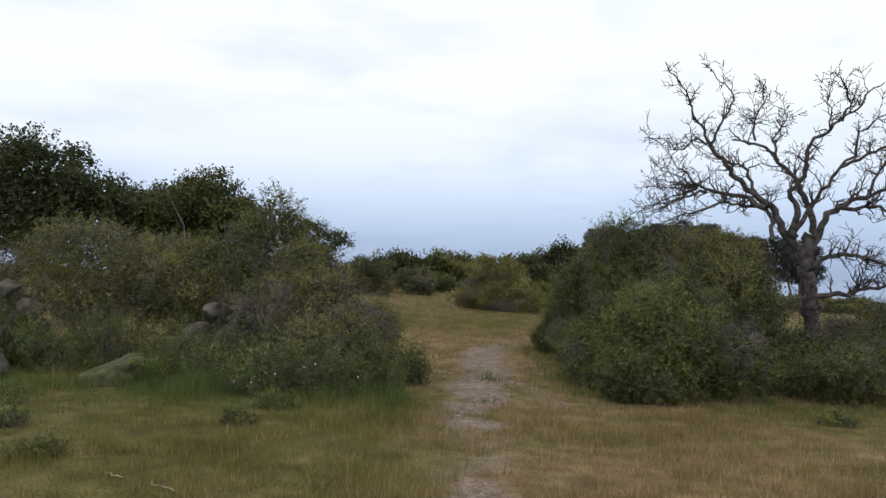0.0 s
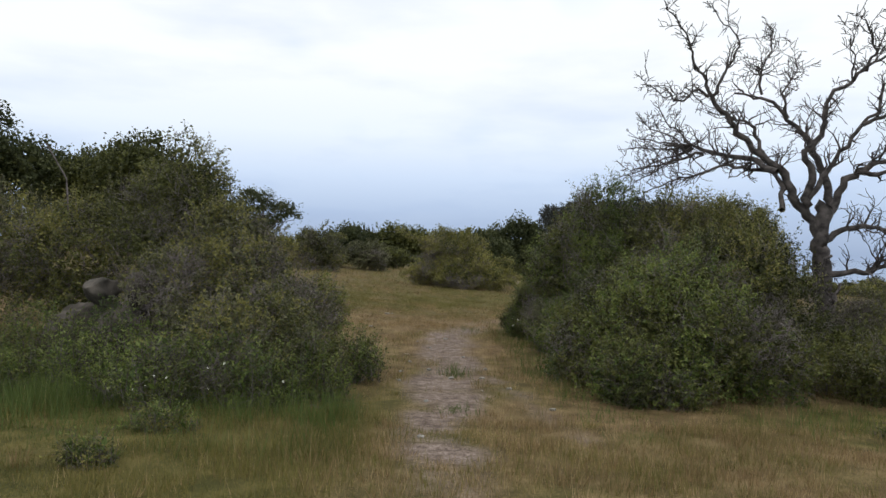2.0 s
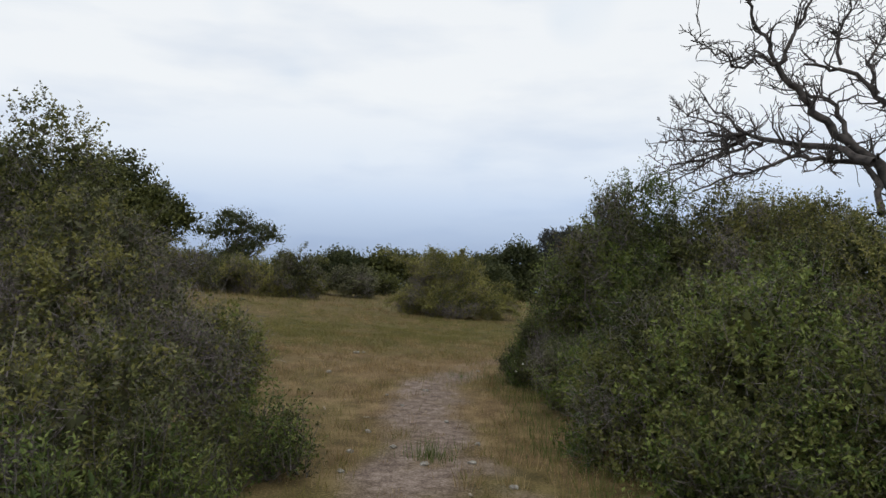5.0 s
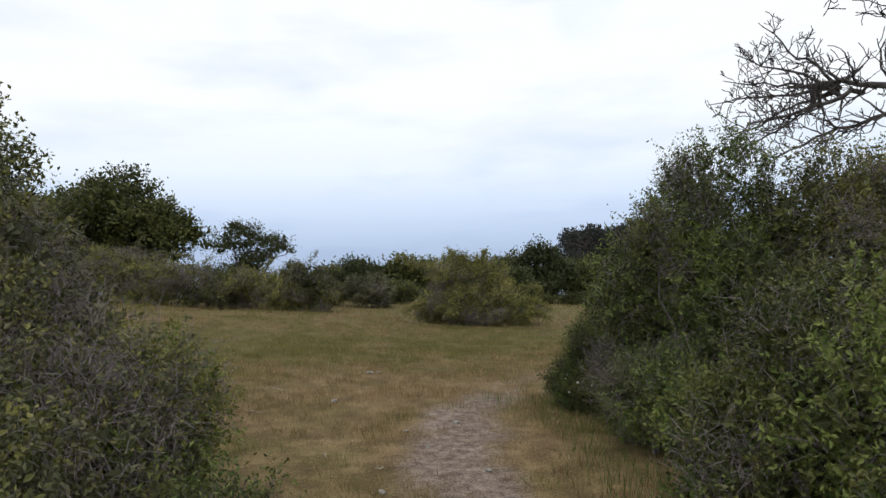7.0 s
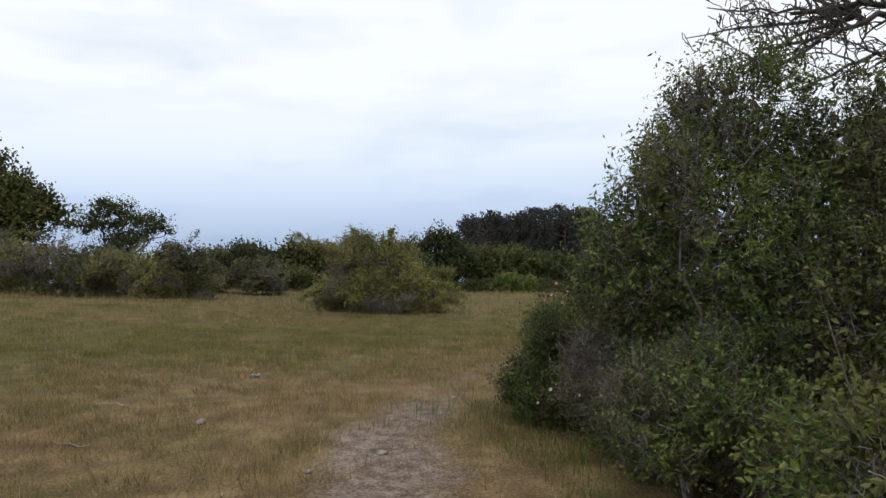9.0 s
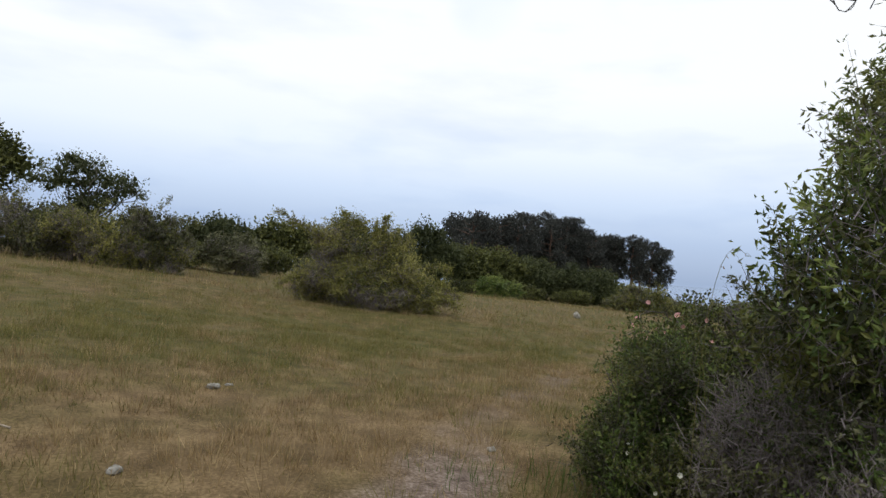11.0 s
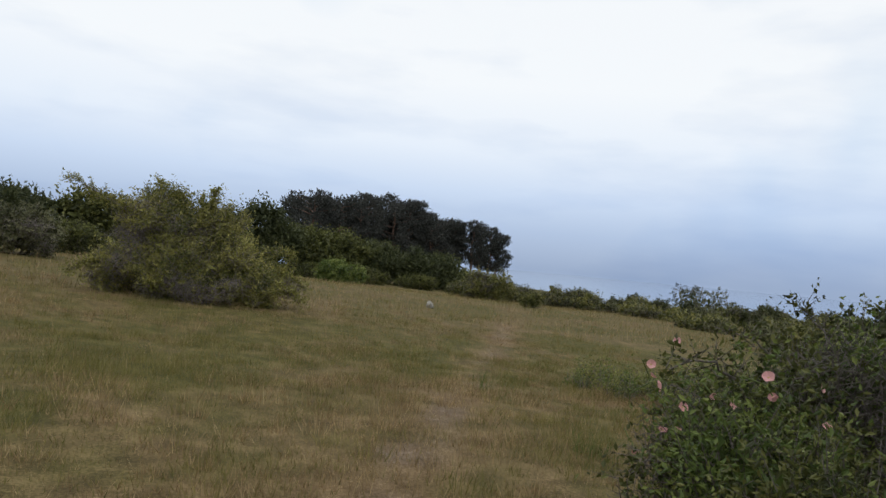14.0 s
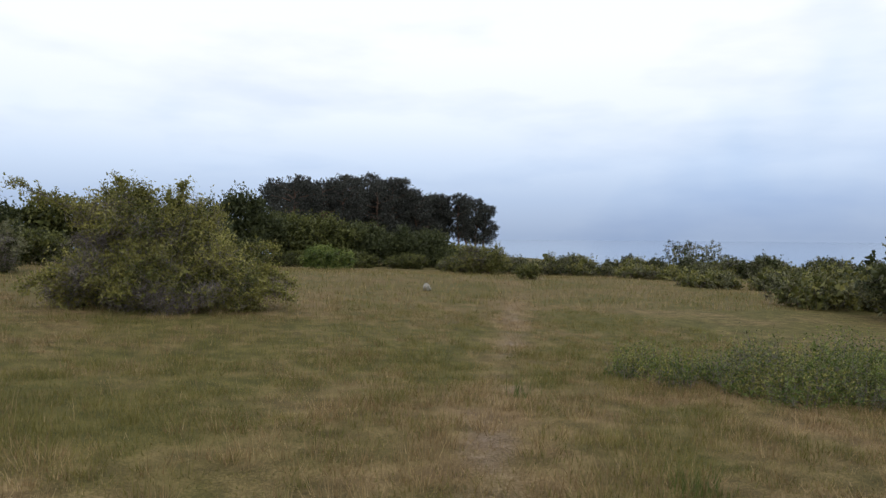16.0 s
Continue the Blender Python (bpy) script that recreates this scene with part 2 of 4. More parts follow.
def mesh_np(name, verts, faces, smooth=False):
    """A mesh from arrays of vertices and of faces that all have the same number of corners."""
    me = bpy.data.meshes.new(name)
    verts, faces = np.asarray(verts, np.float32), np.asarray(faces, np.int32)
    nf, k = faces.shape
    me.vertices.add(len(verts))
    me.vertices.foreach_set("co", verts.ravel())
    me.loops.add(nf * k)
    me.loops.foreach_set("vertex_index", faces.ravel())
    me.polygons.add(nf)
    me.polygons.foreach_set("loop_start", np.arange(0, nf * k, k, dtype=np.int32))
    me.polygons.foreach_set("use_smooth", np.full(nf, smooth))
    me.update(calc_edges=True)
    return me


def ground_material():
    m, nodes, links, bsdf = material("meadow_ground", 0.95)
    bsdf.inputs["Specular IOR Level"].default_value = 0.1
    co = nodes.new("ShaderNodeTexCoord")

    def tex(scale, detail=5.0):
        n = nodes.new("ShaderNodeTexNoise")
        n.inputs["Scale"].default_value, n.inputs["Detail"].default_value = scale, detail
        links.new(co.outputs["Object"], n.inputs[0])
        return n

    def mix(fac, a, b):
        x = nodes.new("ShaderNodeMix")
        x.data_type = "RGBA"
        links.new(fac, x.inputs["Factor"])
        links.new(a, x.inputs["A"])
        links.new(b, x.inputs["B"])
        return x.outputs[2]

    def attr(name):
        a = nodes.new("ShaderNodeAttribute")
        a.attribute_name = name
        return a.outputs["Fac"]

    fine, mid = tex(45, 8.0), tex(2.2)
    straw = ramp(nodes, [(0.36, (0.079, 0.053, 0.026)), (0.5, (0.153, 0.104, 0.053)), (0.62, (0.262, 0.186, 0.099))])
    lush = ramp(nodes, [(0.36, (0.039, 0.040, 0.012)), (0.5, (0.081, 0.074, 0.023)), (0.62, (0.145, 0.119, 0.042))])
    dirt = ramp(nodes, [(0.36, (0.080, 0.058, 0.045)), (0.5, (0.180, 0.136, 0.110)), (0.63, (0.31, 0.25, 0.21))])
    blend = nodes.new("ShaderNodeMix")
    blend.inputs["Factor"].default_value = 0.45
    links.new(fine.outputs[0], blend.inputs["A"])
    links.new(tex(3.5, 4.0).outputs[0], blend.inputs["B"])
    for r in (straw, lush):
        links.new(blend.outputs[0], r.inputs[0])
    rubble = nodes.new("ShaderNodeMix")
    rubble.inputs["Factor"].default_value = 0.5
    links.new(fine.outputs[0], rubble.inputs["A"])
    links.new(tex(9.0, 6.0).outputs[0], rubble.inputs["B"])
    links.new(rubble.outputs[0], dirt.inputs[0])
    soft = nodes.new("ShaderNodeMath")
    soft.operation, soft.use_clamp = "MULTIPLY_ADD", True
    links.new(mid.outputs[0], soft.inputs[0])
    soft.inputs[1].default_value = 0.9
    off = nodes.new("ShaderNodeMath")
    off.operation = "SUBTRACT"
    links.new(attr("green"), off.inputs[0])
    off.inputs[1].default_value = 0.45
    links.new(off.outputs[0], soft.inputs[2])
    c = mix(soft.outputs[0], straw.outputs[0], lush.outputs[0])
    edge = nodes.new("ShaderNodeMath")
    edge.operation, edge.use_clamp = "MULTIPLY_ADD", True
    links.new(fine.outputs[0], edge.inputs[0])
    edge.inputs[1].default_value = 0.8
    off2 = nodes.new("ShaderNodeMath")
    off2.operation = "MULTIPLY_ADD"
    links.new(attr("worn"), off2.inputs[0])
    off2.inputs[1].default_value, off2.inputs[2].default_value = 1.5, -0.75
    links.new(off2.outputs[0], edge.inputs[2])
    c = mix(edge.outputs[0], c, dirt.outputs[0])
    links.new(c, bsdf.inputs["Base Color"])
    bump = nodes.new("ShaderNodeBump")
    bump.inputs["Strength"].default_value, bump.inputs["Distance"].default_value = 0.4, 0.015
    links.new(fine.outputs[0], bump.inputs["Height"])
    links.new(bump.outputs[0], bsdf.inputs["Normal"])
    return m


ny, nx = XX.shape
idx = np.arange(ny * nx).reshape(ny, nx)
quads = np.stack([idx[:-1, :-1], idx[:-1, 1:], idx[1:, 1:], idx[1:, :-1]], -1).reshape(-1, 4)
g_me = mesh_np("ground", np.stack([XX, YY, ZZ], -1).reshape(-1, 3), quads, True)
for key, fn in (("worn", worn), ("green", green)):
    at = g_me.attributes.new(key, "FLOAT", "POINT")
    at.data.foreach_set("value", np.asarray(fn(XX, YY), np.float32).ravel())
ground = link("ground", g_me, ground_material())
tagged(ground, "dry meadow ground with a trodden earth path", "ground", kind="structure")

m, nodes, links, bsdf = material("sea_water", 0.06)
bsdf.inputs["Base Color"].default_value = (0.10, 0.14, 0.20, 1)
ring = [(4500 * math.cos(a), 4500 * math.sin(a), SEA) for a in np.linspace(0, 2 * math.pi, 48, endpoint=False)]
w_me = bpy.data.meshes.new("water")
w_me.from_pydata(ring, [], [list(range(48))])
tagged(link("water", w_me, m), "hazy blue-grey sea beyond the meadow", "sea", kind="structure")


# ---- builders for plants ----
def unit(v):
    return v / (np.linalg.norm(v, axis=-1, keepdims=True) + 1e-9)


def leaf_mesh(name, p, d, length, width, rng, fold=0.25, tone=None):
    """Folded diamond leaves at p, pointing along d; tone paints highlight (lighter) or shade (darker) into each leaf's
    colour.
    """
    n = len(p)
    d = unit(d)
    s = unit(np.cross(d, rng.normal(size=(n, 3))))
    u = np.cross(s, d)
    length = (length * rng.uniform(0.6, 1.3, n))[:, None]
    width = length * width
    mid = p + d * length * 0.5
    v = np.stack([p, mid + s * width * 0.5 + u * width * fold, p + d * length, mid - s * width * 0.5 + u * width * fold], 1)
    i = np.arange(n)[:, None] * 4
    me = mesh_np(name, v.reshape(-1, 3), i + np.array([[0, 1, 2, 3]]))
    if tone is not None:
        at = me.attributes.new("tone", "FLOAT", "POINT")
        at.data.foreach_set("value", np.repeat(np.asarray(tone, np.float32), 4))
    return me


def tubes_mesh(name, polylines, sides=5, smooth=True):
    """Round tapered stems: each polyline is a list of (x, y, z, radius)."""
    V, F, base = [], [], 0
    ang = np.linspace(0, 2 * np.pi, sides, endpoint=False)
    for line in polylines:
        a = np.asarray(line, float)
        p, r = a[:, :3], a[:, 3]
        t = unit(np.gradient(p, axis=0))
        ref = np.array([0.31, 0.83, 0.45]) if abs(t[0] @ [0.31, 0.83, 0.45]) < 0.9 else np.array([1.0, 0, 0])
        s = unit(np.cross(t, ref))
        u = np.cross(t, s)
        v = p[:, None] + r[:, None, None] * (np.cos(ang)[None, :, None] * s[:, None] + np.sin(ang)[None, :, None] * u[:, None])
        k = len(p)
        V.append(v.reshape(-1, 3))
        i = base + np.arange(k * sides).reshape(k, sides)
        F.append(np.stack([i[:-1], np.roll(i[:-1], -1, 1), np.roll(i[1:], -1, 1), i[1:]], -1).reshape(-1, 4))
        base += k * sides
    return mesh_np(name, np.concatenate(V), np.concatenate(F), smooth)


def twig_mesh(name, a, b, r, rng):
    """Thin three-sided twigs that taper from a to b."""
    n = len(a)
    d = unit(b - a)
    s = unit(np.cross(d, rng.normal(size=(n, 3))))
    u = np.cross(s, d)
    rr = r[:, None]
    v = np.stack([a + s * rr, a - 0.5 * s * rr + 0.87 * u * rr, a - 0.5 * s * rr - 0.87 * u * rr, b], 1).reshape(-1, 3)
    f = np.array([[0, 1, 3], [1, 2, 3], [2, 0, 3]])
    return mesh_np(name, v, (np.arange(n)[:, None, None] * 4 + f).reshape(-1, 3))


def crooked(a, b, r0, r1, rng, k=5, bend=0.12):
    """A bent tapering limb from a to b."""
    a, b = np.asarray(a, float), np.asarray(b, float)
    t = np.linspace(0, 1, k)[:, None]
    off = rng.normal(size=(k, 3)) * np.linalg.norm(b - a) * bend
    off[0] = off[-1] = 0
    p = a + (b - a) * t + off
    return np.c_[p, np.linspace(r0, r1, k)]


def lobe_points(lobes, n, rng, lo=0.78, hi=1.06, ground_z=None):
    """Points and outward directions over the outside of a union of ellipsoids."""
    lobes = np.asarray(lobes, float)
    area = (lobes[:, 3] * lobes[:, 4] + lobes[:, 4] * lobes[:, 5] + lobes[:, 3] * lobes[:, 5])
    pick = rng.choice(len(lobes), n, p=area / area.sum())
    d = unit(rng.normal(size=(n, 3)))
    rr = rng.uniform(lo, hi, n)
    c, r = lobes[pick, :3], lobes[pick, 3:]
    lump = 1 + 0.16 * np.sin(d[:, 0] * 5 + pick) * np.sin(d[:, 1] * 6 + 2 * pick) + 0.10 * np.sin(d[:, 2] * 11 + d[:, 0] * 9 + pick)
    p = c + d * r * (rr * lump)[:, None]
    out = unit(d / r)
    keep = np.ones(n, bool)
    for j in range(len(lobes)):
        q = (((p - lobes[j, :3]) / lobes[j, 3:]) ** 2).sum(1)
        keep &= (q > 0.45) | (pick == j)
    return p[keep], out[keep], pick[keep]


def lumpy(lobes, rng, k=11, keep=0.74):
    """The lobes drawn in a little, with smaller lobes swelling out of them."""
    lobes = np.asarray(lobes, float)
    made = [np.r_[c[:3], c[3:] * keep] for c in lobes]
    for c in lobes:
        for _ in range(k):
            d = unit(rng.normal(size=3) + np.array([0, 0, 0.25]))
            f = rng.uniform(0.24, 0.46)
            made.append(np.r_[c[:3] + d * c[3:] * (1.0 - f * 0.85), c[3:] * f * rng.uniform(0.85, 1.2, 3)])
    return np.array(made)


def arc(a, b, c, k=12):
    """A curve from a past b to c."""
    t = np.linspace(0, 1, k)[:, None]
    a, b, c = (np.asarray(v, float) for v in (a, b, c))
    return (1 - t) ** 2 * a + 2 * t * (1 - t) * b + t ** 2 * c


def along(s, d, length, per, rng, droop=0.12):
    """Places and directions of leaves set to both sides along shoots that start at s."""
    n = len(s)
    t = (np.arange(per)[None] + rng.uniform(0.1, 0.9, (n, per))) / per
    side = unit(np.cross(d, rng.normal(size=(n, 3))))
    other = np.cross(d, side)
    turn = np.arange(per)[None] * 2.4 + rng.normal(size=(n, per)) * 0.5
    out = np.cos(turn)[..., None] * side[:, None] + np.sin(turn)[..., None] * other[:, None]
    run = (length[:, None] * t)[..., None]
    pos = s[:, None] + d[:, None] * run - np.array([0, 0, droop]) * (t ** 2)[..., None] * length[:, None, None]
    pos = pos + rng.normal(size=pos.shape) * length[:, None, None] * 0.05
    ld = unit(d[:, None] * 0.55 + out * 0.85 + rng.normal(size=pos.shape) * 0.3)
    return pos, ld


def shrub(name, x, y, lobes, leaf, label, category="shrub", group="", clumps=900, per=14, size=0.05, width=0.5, spread=0.22,
          bare=0.15, wood=TWIG, seed=1, up=0.45, inner=0.5, sprigs=0.08, stems=9, second=None, share=0.0, keep=0.74, canes=()):
    """A bush: stems from the foot, twigs, and leafy shoots over a lumpy crown. Lobes are x, y, z, rx, ry, rz from the foot.
    second: another leaf material for a share of the lumps; a share of the lumps is bare twigs; canes: arching outer shoots."""
    rng = np.random.default_rng(seed)
    z0 = float(gz(x, y))
    thing = new(name)
    thing.location = (x, y, z0 - 0.02)
    tagged(thing, label, category, group)
    main = np.asarray(lobes, float)
    near = size < 0.06
    if near:
        size, per, clumps = size * 0.8, int(per * 1.35), int(clumps * 1.2)
    lobes = lumpy(main, rng, 17, min(keep, 0.62))
    p, o, pick = lobe_points(lobes, int(clumps * 1.9), rng, 0.62, 1.1)
    ok = p[:, 2] > gz(p[:, 0] + x, p[:, 1] + y) - z0 + 0.03
    p, o, pick = p[ok][:clumps], o[ok][:clumps], pick[ok][:clumps]
    n = len(p)
    dirs = unit(o + 0.5 * rng.normal(size=(n, 3)) + np.array([0, 0, up]))
    reach = spread * rng.uniform(0.45, 1.2, n)
    # some shoots stand out beyond the crown, most of them upright
    shoot = rng.random(n) < sprigs * 0.8
    reach[shoot] *= rng.uniform(1.4, 2.3, shoot.sum())
    dirs[shoot] = unit(dirs[shoot] + np.array([0, 0, 0.7]))
    start = p - dirs * np.minimum(reach, spread * 1.2)[:, None] * 0.9
    tip = p + dirs * reach[:, None] * 0.95
    # each lump has its own look: leafy in one tone or another, or bare
    tone = rng.random(len(lobes))[pick] + rng.normal(size=n) * 0.10
    isbare = tone < bare * 0.9
    isbare |= rng.random(n) < bare * 0.25
    patch = (tone > 1 - share) & ~isbare if second is not None else np.zeros(n, bool)
    sparse = max(3, per // 4)
    pos, ld = along(start, dirs, np.linalg.norm(tip - start, axis=1) * 1.03, per, rng, 0.04)
    few = np.arange(per) < sparse
    # clumpy highlights painted in: lumps vary at random, leaves lighten towards shoot tips
    leaf_highlight = rng.uniform(-0.24, 0.24, len(lobes))[pick][:, None] + rng.normal(size=(n, 1)) * 0.07 + np.linspace(-0.12, 0.16, per)[None]
    groups = [(~isbare & ~patch, np.ones(per, bool), leaf), (patch, np.ones(per, bool), second), (isbare, few, second or leaf)]
    for own, which, mat in groups:
        if own.any():
            q, qd, qt = (v[own][:, which] for v in (pos, ld, leaf_highlight))
            link("foliage", leaf_mesh("foliage", q.reshape(-1, 3), qd.reshape(-1, 3), size, width, rng, tone=qt.ravel()), mat, thing)["kind"] = "stuff"
    # leaves deeper in, which close the crown
    q, _, _ = lobe_points(lobes, int(n * inner * 2.4), rng, 0.2, 0.6)
    q = q[q[:, 2] > gz(q[:, 0] + x, q[:, 1] + y) - z0 + 0.02]
    link("inner_foliage", leaf_mesh("inner_foliage", q, rng.normal(size=q.shape) + np.array([0, 0, 0.3]), size * 2.3, width * 1.2, rng), leaf, thing)["kind"] = "stuff"
    # twigs: one for each shoot, and forking fans of them where bare
    bs, bd, br = start[isbare], dirs[isbare], reach[isbare]
    fan = 8
    fd = unit(bd[:, None] + rng.normal(size=(len(bs), fan, 3)) * 0.8).reshape(-1, 3)
    fa = np.repeat(bs, fan, 0) + rng.normal(size=(len(bs) * fan, 3)) * 0.06
    fl = np.minimum(np.repeat(br, fan), spread) * rng.uniform(0.7, 1.7, len(bs) * fan)
    fb = fa + fd * fl[:, None]
    f = rng.uniform(0.3, 0.85, len(fa))[:, None]
    ga = fa + (fb - fa) * f
    gb = ga + unit(fd + rng.normal(size=fd.shape) * 0.8) * (fl * rng.uniform(0.25, 0.6, len(fl)))[:, None]
    a, b = np.concatenate([start[~isbare], fa, ga]), np.concatenate([tip[~isbare], fb, gb])
    thick = max(0.0026, size * 0.055)
    r = np.concatenate([np.where(shoot[~isbare], thick * 1.8, thick), np.full(len(fa), thick * 1.1), np.full(len(ga), thick * 0.7)])
    link("twig_tangle", twig_mesh("twig_tangle", a, b, r, rng), wood, thing, "fine thorny twigs")["kind"] = "stuff"
    for i in range(min(stems, 2 + 3 * len(main))):
        j = i % len(main)
        c = main[j, :3] + main[j, 3:] * rng.normal(size=3) * 0.3
        foot = np.array([main[j, 0] * 0.55, main[j, 1] * 0.55, 0]) + np.array([rng.normal() * 0.15, rng.normal() * 0.15, 0])
        foot[2] = float(gz(foot[0] + x, foot[1] + y)) - z0 - 0.05
        r0 = 0.018 + 0.01 * main[j, 5]
        link("stem", tubes_mesh("stem", [crooked(foot, c, r0, r0 * 0.3, rng, 7, 0.035)]), wood, thing)
    # arching canes with side shoots, leafy towards their ends
    for ca, cb, cc, full in canes:
        line = arc(ca, cb, cc, 14)
        line[1:-1] += rng.normal(size=(12, 3)) * 0.012
        ln = np.linalg.norm(line[-1] - line[0])
        r0 = 0.006 + 0.005 * ln if full else 0.004 + 0.002 * ln
        cane = link("cane", tubes_mesh("cane", [np.c_[line, np.linspace(r0, r0 * 0.3, 14)]], 5), wood, thing, "arching thorny cane")
        if not full:
            continue
        k = np.repeat(np.arange(4, 14), full)
        cs = line[k] + rng.normal(size=(len(k), 3)) * 0.02
        cd = unit((line[np.minimum(k + 1, 13)] - line[k - 1]) * 2.0 / max(ln, 0.1) + rng.normal(size=(len(k), 3)) * 0.7 + np.array([0, 0, 0.35]))
        cl = spread * rng.uniform(0.5, 1.3, len(k))
        q, qd = along(cs, cd, cl, max(6, per // 2), rng)
        link("cane_foliage", leaf_mesh("cane_foliage", q.reshape(-1, 3), qd.reshape(-1, 3), size, width, rng), leaf, cane)["kind"] = "stuff"
        link("side_twig", twig_mesh("side_twig", cs, cs + cd * cl[:, None], np.full(len(cs), r0 * 0.3), rng), wood, cane)["kind"] = "stuff"
    return thing


# ---- thicket over the old stones ----
G1 = "thicket beside the path"
shrub("blackthorn_shrub", -2.0, 11.7, [(0, 0, 0.85, 1.3, 1.7, 1.1), (0.35, -1.0, 0.5, 0.9, 0.9, 0.75), (-0.5, 0.6, 1.3, 1.0, 1.3, 1.0), (-0.25, 1.2, 1.52, 0.85, 0.9, 0.85)], LEAF_GREY,
      "greyish blackthorn shrub with many bare twigs beside path", "shrub", G1, 3000, 13, 0.054, 0.55, 0.17, 0.22, GREY_TWIG, 11, second=LEAF_OLIVE, share=0.45, keep=0.66, sprigs=0.03)
shrub("blackthorn_shrub", -3.9, 13.3, [(0, 0, 1.2, 1.4, 1.5, 1.35), (0.65, 0.1, 2.3, 0.9, 1.0, 1.0), (-0.8, -0.2, 1.6, 1.0, 1.2, 1.1)], LEAF_DARK,
      "tall blackthorn shrub with olive leaves and grey twigs", "shrub", G1, 2800, 13, 0.054, 0.55, 0.18, 0.19, GREY_TWIG, 12, second=LEAF_OLIVE, share=0.45, keep=0.66)
shrub("hawthorn_shrub", -6.4, 13.4, [(0, 0, 1.3, 1.7, 1.5, 1.35), (-0.6, 0.3, 1.7, 1.2, 1.2, 0.85)], LEAF_OLIVE,
      "yellow-green hawthorn shrub behind the mossy stones", "shrub", G1, 2100, 13, 0.055, 0.55, 0.18, 0.2, GREY_TWIG, 13, second=LEAF_GREY, share=0.4)
shrub("blackthorn_shrub", -9.6, 13.2, [(0, 0, 1.0, 1.9, 1.6, 1.2), (1.2, -0.6, 0.8, 1.1, 1.0, 0.9)], LEAF_GREY,
      "low grey blackthorn shrub beside the meadow", "shrub", G1, 1700, 13, 0.055, 0.55, 0.18, 0.38, GREY_TWIG, 14, second=LEAF_DARK, share=0.3)
shrub("blackthorn_shrub", -1.1, 12.3, [(0, 0, 0.55, 0.55, 0.7, 0.75), (-0.3, 0.2, 0.8, 0.5, 0.5, 0.55)], LEAF_OLIVE,
      "low olive blackthorn bush at the path's edge", "shrub", G1, 1300, 14, 0.045, 0.5, 0.15, 0.28, GREY_TWIG, 27, second=LEAF_GREEN, share=0.4, keep=0.62)
for k, (hx, hy, r, h) in enumerate([(-0.95, 10.2, 0.5, 0.7), (-1.55, 9.7, 0.6, 0.8), (-2.4, 9.7, 0.65, 0.8), (-3.3, 10.1, 0.6, 0.62), (-4.2, 11.0, 0.6, 0.8), (-5.4, 11.6, 0.75, 1.0), (-6.4, 11.3, 0.7, 0.9), (-7.8, 11.0, 0.9, 0.8), (-0.55, 11.5, 0.45, 0.65), (-4.0, 10.2, 0.4, 0.35), (-3.3, 10.85, 0.65, 0.95), (-2.5, 10.7, 0.5, 0.85), (-7.3, 11.4, 0.7, 1.15), (-8.3, 11.4, 0.7, 1.0)]):
    shrub("nettle_clump", hx, hy, [(0, 0, h * 0.4, r, r * 0.8, h * 0.6), (r * 0.5, 0.1, h * 0.3, r * 0.6, r * 0.6, h * 0.5)], LEAF_GREEN,
          "fresh green nettle clump at the thicket's foot", "weeds", "weeds along the thicket", 300, 12, 0.05, 0.36, 0.17, 0.04, TWIG, 30 + k, up=1.4, second=LEAF_DARK, share=0.35, sprigs=0.35, inner=0.25)

for k, (hx, hy, r, h) in enumerate([(-3.3, 5.7, 0.26, 0.2), (-4.3, 6.9, 0.3, 0.22), (-2.1, 7.4, 0.22, 0.18), (-1.9, 8.5, 0.3, 0.25), (-5.2, 8.3, 0.35, 0.25), (5.4, 9.2, 0.3, 0.22), (7.0, 8.8, 0.4, 0.25)]):
    shrub("weed_clump", hx, hy, [(0, 0, h * 0.3, r, r * 0.8, h * 0.5)], LEAF_GREEN, "small green weed clump in the meadow grass", "weeds", "weeds in the meadow", 110, 10, 0.04, 0.4, 0.11, 0.05, TWIG, 330 + k, up=1.3, second=LEAF_OLIVE, share=0.5, sprigs=0.3, inner=0.2)

# ---- thicket round the dead tree ----
shrub("hawthorn_shrub", 3.9, 12.0, [(0, 0, 0.85, 1.3, 1.6, 1.2), (-0.75, 0.2, 0.45, 0.85, 1.2, 0.8), (0.6, -0.9, 0.5, 1.0, 0.9, 0.9)], LEAF_DARK,
      "dense dark green hawthorn shrub beside the path", "shrub", G1, 3200, 13, 0.054, 0.55, 0.17, 0.2, GREY_TWIG, 15, second=LEAF_GREEN, share=0.26, keep=0.66)
shrub("hawthorn_shrub", 6.0, 12.1, [(-0.75, 0.3, 1.15, 0.95, 1.3, 1.3), (0.5, -0.5, 0.4, 1.3, 1.2, 0.72)], LEAF_DARK,
      "dense green hawthorn shrub below the dead tree", "shrub", G1, 2800, 13, 0.054, 0.55, 0.17, 0.22, GREY_TWIG, 16, second=LEAF_OLIVE, share=0.25, keep=0.66)
shrub("hawthorn_shrub", 8.9, 11.4, [(0, 0, 0.55, 1.7, 1.4, 0.8)], LEAF_DARK,
      "low shaded hawthorn shrub below the dead tree", "shrub", G1, 1700, 15, 0.05, 0.55, 0.16, 0.2, TWIG, 17)
shrub("hawthorn_shrub", 9.7, 14.6, [(0, 0, 0.7, 1.6, 1.2, 0.95), (-0.9, -0.6, 0.45, 0.9, 0.9, 0.7)], LEAF_DARK,
      "dark twiggy hawthorn thicket behind the dead tree", "shrub", G1, 2000, 13, 0.05, 0.55, 0.18, 0.4, TWIG, 28, keep=0.6)
